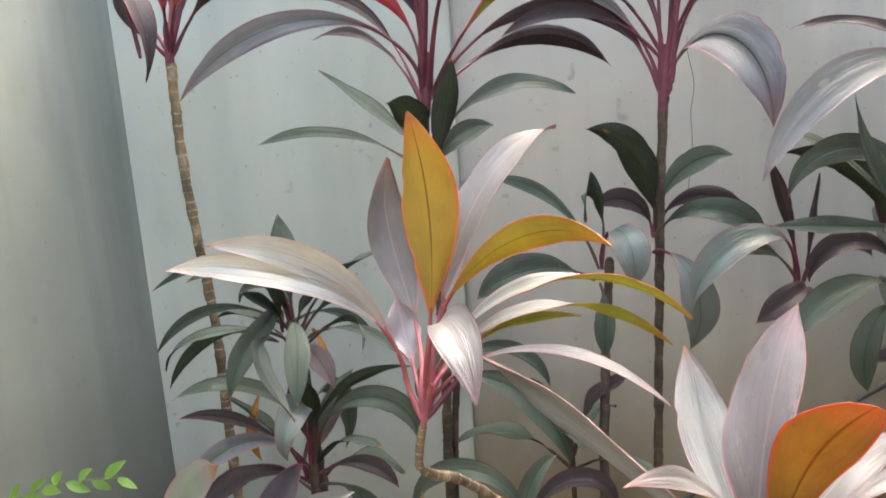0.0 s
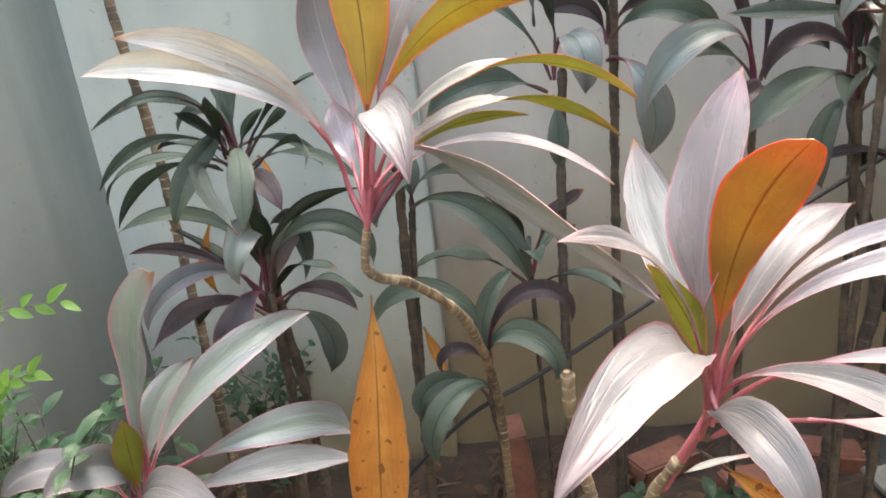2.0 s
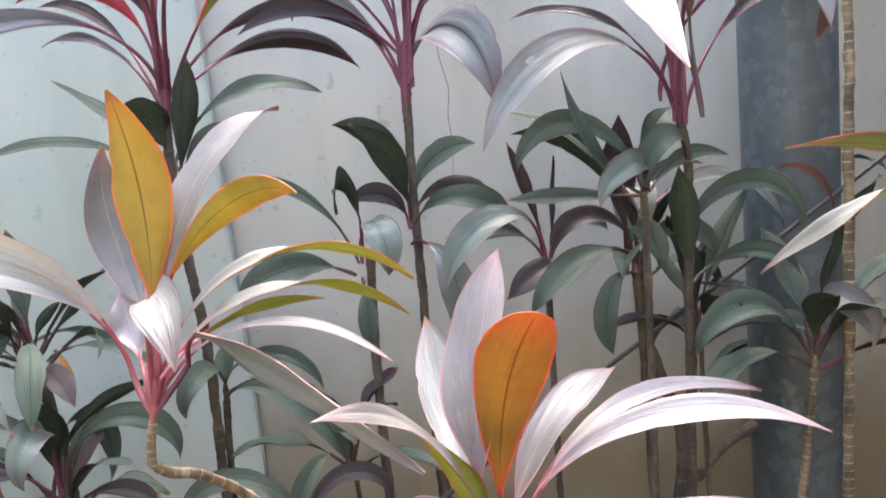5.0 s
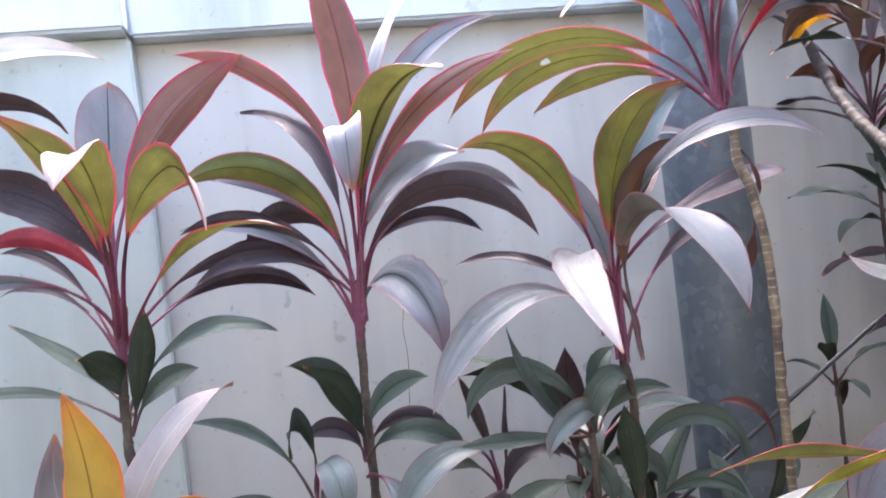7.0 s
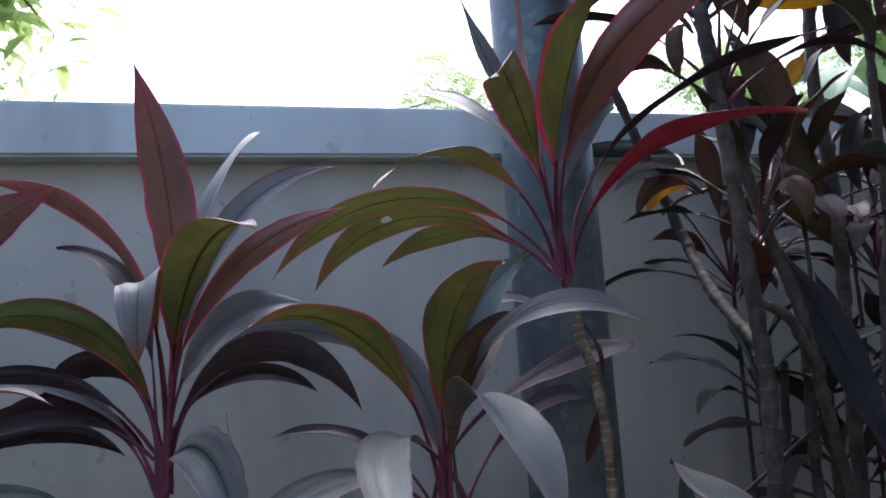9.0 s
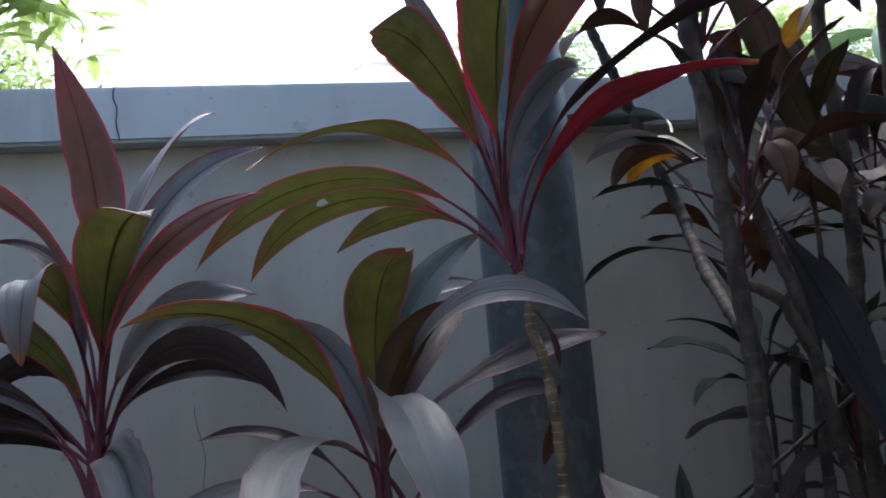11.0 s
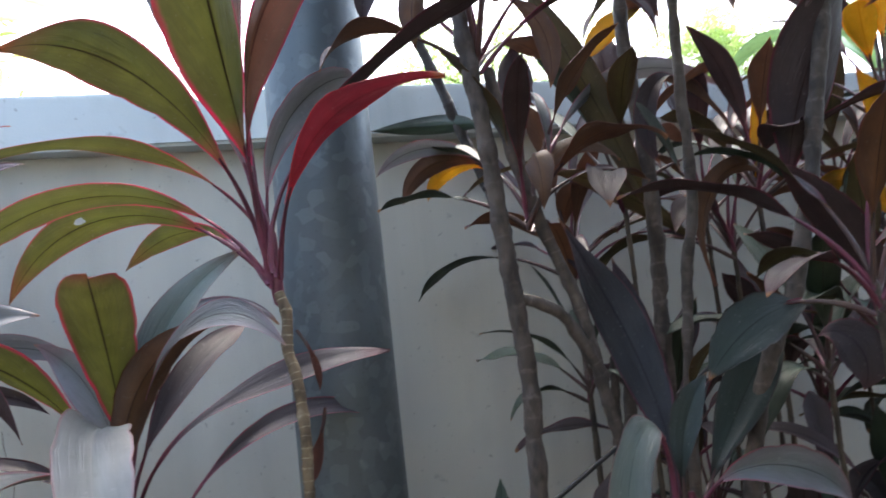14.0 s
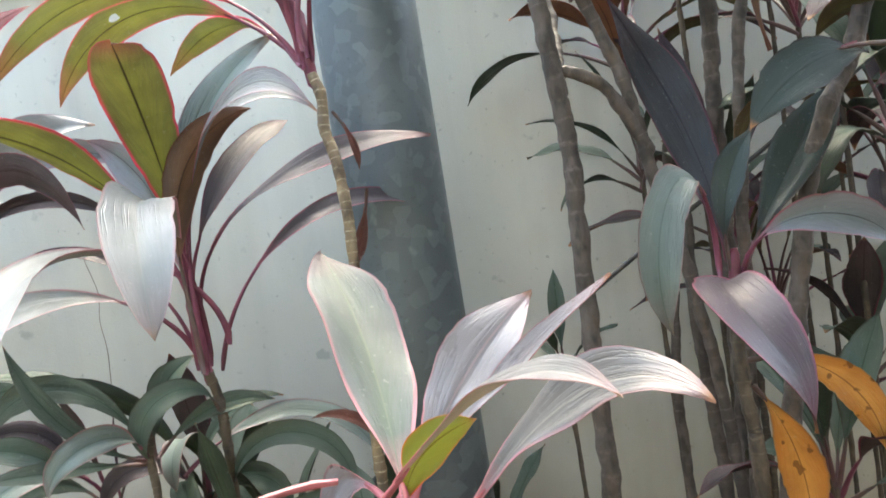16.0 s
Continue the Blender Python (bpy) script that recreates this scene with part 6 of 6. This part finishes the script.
K27 = plant((1.94, 1.34), "dark green cordyline filling the bed at the wall")
stem(K27, [(1.91, 1.32, 1.03), (1.92, 1.33, 0.52), (1.94, 1.34, 0.0)], 0.0065, brown_stem)
tuft(K27, (1.91, 1.32, 1.03), 9, .32, GREENS, seed=484)

K32 = plant((1.43, 1.89), "dark green cordyline filling the bed at the wall")
stem(K32, [(1.40, 1.87, 0.79), (1.41, 1.88, 0.40), (1.43, 1.89, 0.0)], 0.0065, brown_stem)
tuft(K32, (1.40, 1.87, 0.79), 9, .30, GREENS, seed=454)

K5 = plant((0.86, 1.59), "dark green cordyline filling the bed at the wall")
stem(K5, [(0.838, 1.595, 1.097), (0.843, 1.595, 0.906), (0.856, 1.595, 0.0)], 0.0097, brown_stem)
leaf(K5, "green", (0.828, 1.595, 1.121), -134, 90, -4, 0.443, bend=-47, curl=1.21, width=0.046, petiole=.3, roll=66)
leaf(K5, "green", (0.840, 1.595, 1.119), -137, 52, -56, 0.332, bend=-42, curl=0.76, width=0.060, petiole=.3, roll=-47)
leaf(K5, "slate", (0.843, 1.595, 1.106), -106, 100, -120, 0.326, bend=6, curl=1.99, width=0.056, petiole=.4, roll=17)
leaf(K5, "green", (0.845, 1.595, 1.106), -154, 99, -120, 0.265, bend=120, curl=1.25, width=0.050, petiole=.3, roll=33)
leaf(K5, "dark", (0.840, 1.650, 1.080), -129, 91, 68, 0.351, bend=29, curl=1.20, width=0.071, petiole=.35, roll=9)
leaf(K5, "green", (0.844, 1.595, 1.118), 40, 100, -23, 0.309, bend=-45, curl=1.35, width=0.028, petiole=.35, roll=52)
leaf(K5, "green", (0.836, 1.595, 1.083), -141, 94, -120, 0.253, bend=-7, curl=0.50, width=0.051, petiole=.2, roll=-21)
leaf(K5, "green", (0.844, 1.595, 1.094), -31, 94, -88, 0.253, bend=26, curl=1.10, width=0.048, petiole=.3, roll=68)
leaf(K5, "dark", (0.831, 1.595, 1.096), -180, 100, -93, 0.310, bend=-0, curl=1.27, width=0.042, petiole=.3, roll=-61)

K6 = plant((0.64, 1.65), "dark green cordyline filling the bed at the wall")
stem(K6, [(0.667, 1.650, 1.135), (0.659, 1.650, 0.921), (0.642, 1.650, 0.0)], 0.0086, brown_stem)
leaf(K6, "slate", (0.657, 1.650, 1.130), -120, 100, -87, 0.402, bend=-70, curl=0.86, width=0.063, petiole=.3, roll=-54)
leaf(K6, "dark", (0.665, 1.650, 1.141), -180, 81, 68, 0.259, bend=-0, curl=1.20, width=0.028, petiole=.3, roll=68)
leaf(K6, "dark", (0.675, 1.650, 1.139), 0, 83, 86, 0.215, bend=-0, curl=1.20, width=0.020, petiole=.2, roll=22)
leaf(K6, "green", (0.671, 1.650, 1.134), -0, 81, -67, 0.192, bend=0, curl=1.36, width=0.033, petiole=.3, roll=65)
leaf(K6, "dark", (0.668, 1.650, 1.115), -81, 62, -45, 0.209, bend=-120, curl=0.52, width=0.054, petiole=.2, roll=-44)
leaf(K6, "green", (0.662, 1.650, 1.135), -180, 69, -48, 0.237, bend=-0, curl=1.09, width=0.043, petiole=.3, roll=-64)

K33 = plant((2.99, 1.73), "dark green cordyline filling the bed at the wall")
stem(K33, [(2.96, 1.71, 2.61), (2.97, 1.72, 1.30), (2.99, 1.73, 0.0)], 0.0065, brown_stem)
tuft(K33, (2.96, 1.71, 2.61), 13, .42, DARKS, seed=632)

K34 = plant((3.09, 1.78), "dark green cordyline filling the bed at the wall")
stem(K34, [(3.06, 1.76, 2.12), (3.07, 1.77, 1.06), (3.09, 1.78, 0.0)], 0.0065, brown_stem)
tuft(K34, (3.06, 1.76, 2.12), 13, .42, DARKS, seed=649)

K35 = plant((2.86, 1.56), "dark green cordyline filling the bed at the wall")
stem(K35, [(2.83, 1.54, 1.77), (2.84, 1.55, 0.89), (2.86, 1.56, 0.0)], 0.0065, brown_stem)
tuft(K35, (2.83, 1.54, 1.77), 13, .42, DARKS, seed=632)

K38 = plant((2.82, 1.89), "dark green cordyline filling the bed at the wall")
stem(K38, [(2.79, 1.87, 1.93), (2.80, 1.88, 0.96), (2.82, 1.89, 0.0)], 0.0065, brown_stem)
tuft(K38, (2.79, 1.87, 1.93), 12, .38, DARKS, seed=635)

K39 = plant((2.79, 1.78), "dark green cordyline filling the bed at the wall")
stem(K39, [(2.76, 1.76, 1.48), (2.77, 1.77, 0.74), (2.79, 1.78, 0.0)], 0.0065, brown_stem)
tuft(K39, (2.76, 1.76, 1.48), 12, .38, GREENS, seed=640)

K40 = plant((1.93, 1.95), "dark green cordyline filling the bed at the wall")
stem(K40, [(1.90, 1.93, 1.89), (1.91, 1.94, 0.95), (1.93, 1.95, 0.0)], 0.0065, brown_stem)
tuft(K40, (1.90, 1.93, 1.89), 11, .36, DARKS, seed=561)

K41 = plant((2.09, 1.82), "dark purple cordyline in the shaded back of the thicket")
stem(K41, [(2.06, 1.8, 1.42), (2.07, 1.81, 0.71), (2.09, 1.82, 0.0)], 0.0095, brown_stem)
tuft(K41, (2.06, 1.8, 1.42), 11, 0.36, DARKS, seed=701)

K42 = plant((2.49, 1.82), "dark purple cordyline in the shaded back of the thicket")
stem(K42, [(2.46, 1.8, 1.5), (2.47, 1.81, 0.75), (2.49, 1.82, 0.0)], 0.0095, brown_stem)
tuft(K42, (2.46, 1.8, 1.5), 11, 0.38, DARKS, seed=702)

K43 = plant((2.69, 1.68), "dark purple cordyline in the shaded back of the thicket")
stem(K43, [(2.66, 1.66, 1.3), (2.67, 1.67, 0.65), (2.69, 1.68, 0.0)], 0.0095, brown_stem)
tuft(K43, (2.66, 1.66, 1.3), 11, 0.38, DARKS, seed=703)

K44 = plant((2.23, 1.94), "dark purple cordyline in the shaded back of the thicket")
stem(K44, [(2.2, 1.92, 1.24), (2.21, 1.93, 0.62), (2.23, 1.94, 0.0)], 0.0095, brown_stem)
tuft(K44, (2.2, 1.92, 1.24), 10, 0.34, DARKS, seed=704)

K45 = plant((2.95, 1.82), "dark purple cordyline in the shaded back of the thicket")
stem(K45, [(2.92, 1.8, 1.36), (2.93, 1.81, 0.68), (2.95, 1.82, 0.0)], 0.0095, brown_stem)
tuft(K45, (2.92, 1.8, 1.36), 11, 0.40, DARKS, seed=705)

K46 = plant((2.51, 1.64), "dark purple cordyline in the shaded back of the thicket")
stem(K46, [(2.48, 1.62, 1.16), (2.49, 1.63, 0.58), (2.51, 1.64, 0.0)], 0.0095, brown_stem)
tuft(K46, (2.48, 1.62, 1.16), 10, 0.36, GREENS, seed=706)

# -- plants end

# ---- cable along the bed ----
cable = new("cable", tube("cable", [(-0.35, 1.62, 0.02), (0.0, 1.60, 0.42), (0.22, 1.60, 0.56), (0.66, 1.615, 0.83), (1.10, 1.62, 1.08), (1.54, 1.63, 1.333), (2.3, 1.66, 1.75), (3.1, 1.7, 2.2)], 0.0055, (rubber,), sides=8, step=0.03))
tagged(cable, "thin black cable slung slanting past the pole", "cable")


# ---- small shrub by the side wall ----
def small_leaf(verts, faces, uvs, p, d, up, length, width):
    side = d.cross(up).normalized()
    up = side.cross(d).normalized()
    n = len(verts)
    for v, w, h in ((0.0, 0.06, 0.0), (0.22, 0.74, 0.04), (0.5, 1.0, 0.04), (0.8, 0.66, -0.03), (1.0, 0.03, -0.12)):
        for c in (-1, 0, 1):
            verts.append(p + d * (length * v) + side * (c * w * width / 2) + up * (length * h + (0.12 * width * abs(c) * w)))
            uvs.append((0.5 + 0.5 * c, v))
    for j in range(4):
        for k in range(2):
            a = n + j * 3 + k
            faces.append((a, a + 1, a + 4, a + 3))


def shrub(at, height, sprigs, leaf_length, seed, label, arches=()):
    """Twigs from one root, each with leaves in two loose rows; arches are long outer twigs with young leaves standing on them."""
    rnd = random.Random(seed)
    root = new("shrub", None)
    root.location = at
    bpy.context.view_layer.update()
    tagged(root, label, "shrub")
    verts, faces, uvs = [], [], []
    for s in range(sprigs):
        a, lean = rnd.uniform(0, 6.28), rnd.uniform(0.1, 0.95)
        top = Vector(at) + Vector((math.cos(a) * lean * height * 0.4, math.sin(a) * lean * height * 0.4, height * rnd.uniform(0.45, 1.0)))
        top.x = max(top.x, -0.82)
        mid = (Vector(at) + top) / 2 + Vector((rnd.uniform(-0.05, 0.05), rnd.uniform(-0.05, 0.05), 0.26 * height))
        line, run = spline([at, mid, top], 16)
        piece("twig", tube("twig", line[::4] + [line[-1]], 0.0026, (brown_stem,), sides=6, taper=0.4, step=0.05), root)
        for j in range(5, 17):
            for flip in (-1, 1):
                if rnd.random() < 0.2:
                    continue
                d = (line[j] - line[j - 1]).normalized()
                out = d.cross(Vector((0, 0, 1))).normalized() * flip
                way = (out + d * 0.5 + Vector((rnd.uniform(-.5, .5), rnd.uniform(-.5, .5), rnd.uniform(-0.7, 0.3)))).normalized()
                if line[j].x + way.x * leaf_length < -0.86:
                    way.x = abs(way.x)
                tilt = Vector((rnd.uniform(-.5, .5), rnd.uniform(-.9, .3), 1)).normalized()
                small_leaf(verts, faces, uvs, line[j], way, tilt, leaf_length * rnd.uniform(0.6, 1.25), leaf_length * rnd.uniform(0.34, 0.5))
    piece("foliage", mesh_of("foliage", verts, faces, (shrub_leaf,), None, uvs), root)
    for points in arches:
        line, run = spline(points, 18)
        twig = piece("twig", tube("twig", line[::3], 0.0022, (green_twig,), sides=6, taper=0.4, step=0.03), root)
        verts, faces, uvs = [], [], []
        for j in range(4, 19):
            d = (line[j] - line[j - 1]).normalized()
            rise = Vector((0, 0, 1 if j % 2 else -0.55)) + Vector((0, rnd.uniform(-0.5, 0.1), 0))
            way = (d * rnd.uniform(0.8, 1.2) + rise * rnd.uniform(0.5, 0.8)).normalized()
            small_leaf(verts, faces, uvs, line[j], way, Vector((rnd.uniform(-.3, .3), -0.8, 0.6)), leaf_length * rnd.uniform(0.6, 0.9), leaf_length * rnd.uniform(0.24, 0.34))
        piece("young_foliage", mesh_of("young_foliage", verts, faces, (young_leaf,), None, uvs), twig)
    return root


shrub((-0.70, 1.16, 0.0), 0.90, 90, 0.052, 5, "small-leaved green shrub by the side wall", (
    [(-0.77, 1.15, 0.80), (-0.72, 1.14, 0.95), (-0.63, 1.13, 1.008), (-0.51, 1.12, 1.026)],
    [(-0.70, 1.12, 0.76), (-0.62, 1.09, 0.90), (-0.55, 1.07, 0.94)]))
shrub((-0.48, 1.85, 0.0), 0.62, 14, 0.04, 8, "small-leaved green shrub at the wall's foot")
shrub((0.62, 1.5, 0.0), 0.26, 5, 0.075, 11, "low green weed in the soil of the bed")
shrub((0.42, 1.62, 0.0), 0.2, 4, 0.065, 13, "low green weed in the soil of the bed")


# ---- litter, bricks ----
def litter(count, seed):
    rnd = random.Random(seed)
    verts, faces, uvs = [], [], []
    for _ in range(count):
        p = Vector((rnd.uniform(-0.8, 2.6), rnd.uniform(0.9, 2.05), rnd.uniform(0.008, 0.03)))
        a, twig = rnd.uniform(0, 6.28), rnd.random() < 0.55
        d = Vector((math.cos(a), math.sin(a), rnd.uniform(-0.1, 0.25))).normalized()
        small_leaf(verts, faces, uvs, p, d, Vector((rnd.uniform(-.8, .8), rnd.uniform(-.8, .8), 1)), rnd.uniform(0.02, 0.15) if twig else rnd.uniform(0.02, 0.085), rnd.uniform(0.002, 0.006) if twig else rnd.uniform(0.008, 0.026))
    ob = new("leaf_litter", mesh_of("leaf_litter", verts, faces, (litter_brown,), None, uvs))
    tagged(ob, "dry brown fallen leaves and twigs on the soil", "litter", "", "stuff")


litter(1500, 3)


def brick(at, turn, size=(0.2, 0.095, 0.06), label="broken red brick lying in the soil"):
    bm = box_bm(size, (0, 0, 0), 0.006)
    rnd = random.Random(int(at[0] * 100))
    for v in bm.verts:
        v.co += Vector((rnd.uniform(-1, 1), rnd.uniform(-1, 1), rnd.uniform(-1, 1))) * 0.004
    bmesh.ops.transform(bm, matrix=Matrix.Translation(at) @ Euler(turn).to_matrix().to_4x4(), verts=bm.verts[:])
    tagged(part("brick", bm, brick_red, None), label, "brick", "bricks in the bed")


brick((0.78, 1.83, 0.03), (0.05, 0.02, 0.2))
brick((0.98, 1.93, 0.035), (0.0, 0.1, -0.15))
brick((0.15, 1.9, 0.10), (0.1, 1.45, 0.15), (0.24, 0.11, 0.07))
brick((0.55, 1.95, 0.03), (0.0, 0.05, 0.5))


# ---- trees beyond the wall ----
def tree(at, height, crown_at, radius, count, leaf_length, seed, label, fern=False):
    rnd = random.Random(seed)
    root = new("tree", None)
    root.location = at
    bpy.context.view_layer.update()
    tagged(root, label, "tree", "trees beyond the wall")
    top = Vector(crown_at)
    base = Vector(at)
    piece("trunk", tube("trunk", [base, base.lerp(top, 0.5) + Vector((0.12, 0.05, 0)), top], 0.11, (tree_bark,), sides=12, taper=0.5, step=0.15), root)
    verts, faces, uvs = [], [], []
    for b in range(count):
        d = Vector((rnd.gauss(0, 1), rnd.gauss(0, 1), rnd.gauss(0, 0.75))).normalized()
        end = top + Vector((d.x * radius[0], d.y * radius[1], d.z * radius[2])) * rnd.uniform(0.45, 1.0)
        bend = top.lerp(end, 0.5) + Vector((0, 0, 0.1 * radius[2]))
        line, _ = spline([top + Vector((0, 0, -0.15)), bend, end], 14)
        if b % 3 == 0:
            piece("limb", tube("limb", [line[0], line[7], line[14]], 0.022, (tree_bark,), sides=7, taper=0.3, step=0.12), root)
        for j in range(5, 15):
            for _ in range(6):
                way = Vector((rnd.gauss(0, 1), rnd.gauss(0, 1), rnd.gauss(-0.15, 0.6))).normalized()
                q = line[j] + Vector((rnd.gauss(0, 1), rnd.gauss(0, 1), rnd.gauss(0, 1))) * 0.16
                if fern:
                    for s in range(7):
                        side = way.cross(Vector((0, 0, 1))).normalized()
                        for f in (-1, 1):
                            small_leaf(verts, faces, uvs, q + way * (0.045 * s), (side * f + way * 0.4).normalized(), Vector((0, 0, 1)), leaf_length * (1 - s * 0.09), leaf_length * 0.3)
                else:
                    small_leaf(verts, faces, uvs, q, way, Vector((0, 0, 1)), leaf_length * rnd.uniform(0.7, 1.3), leaf_length * 0.34)
    piece("crown", mesh_of("crown", verts, faces, (tree_leaf,), None, uvs), root)


tree((-1.5, 8.0, 0), 5, (-1.6, 8.0, 4.2), (1.5, 1.0, 1.0), 22, 0.13, 21, "distant small-leaved green tree behind the garden wall")
tree((4.2, 8.6, 0), 5, (4.2, 8.6, 4.4), (1.9, 1.2, 1.3), 15, 0.08, 22, "feathery bright green tree behind the garden wall", True)
tree((6.4, 7.8, 0), 5, (6.4, 7.8, 4.3), (1.9, 1.2, 1.5), 16, 0.08, 26, "feathery bright green tree behind the garden wall", True)
tree((8.6, 7.4, 0), 6, (8.6, 7.4, 4.6), (1.8, 1.2, 1.6), 16, 0.08, 23, "feathery yellow-green tree behind the garden wall", True)
tree((10.6, 7.5, 0), 6, (10.6, 7.5, 4.4), (1.7, 1.0, 1.5), 26, 0.18, 24, "broad-leaved green tree behind the garden wall")
tree((-3.2, 5.8, 0), 6, (-0.8, 5.4, 4.35), (0.75, 0.5, 0.55), 9, 0.26, 25, "long-leaved green tree hanging over the garden wall")

banana = new("banana_plant", None)
BX = 6.1
banana.location = (BX, 5.0, 0)
bpy.context.view_layer.update()
tagged(banana, "tall banana plant with torn pale leaves behind the wall", "banana plant")
piece("trunk", tube("trunk", [(BX, 5.0, 0), (BX, 5.0, 1.6), (BX + 0.03, 5.0, 3.0)], 0.1, (tree_bark,), sides=14, taper=0.7, step=0.1), banana)
for azimuth, rise, tip, length in ((200, 65, -75, 1.5), (330, 70, -60, 1.5), (100, 75, -40, 1.6), (265, 60, -70, 1.3), (20, 60, -80, 1.4)):
    leaf(banana, "banana", (BX + 0.03, 5.0, 3.0), azimuth, rise, tip, length + 0.5, bend=8, curl=1.2, width=0.32, petiole=0.15)
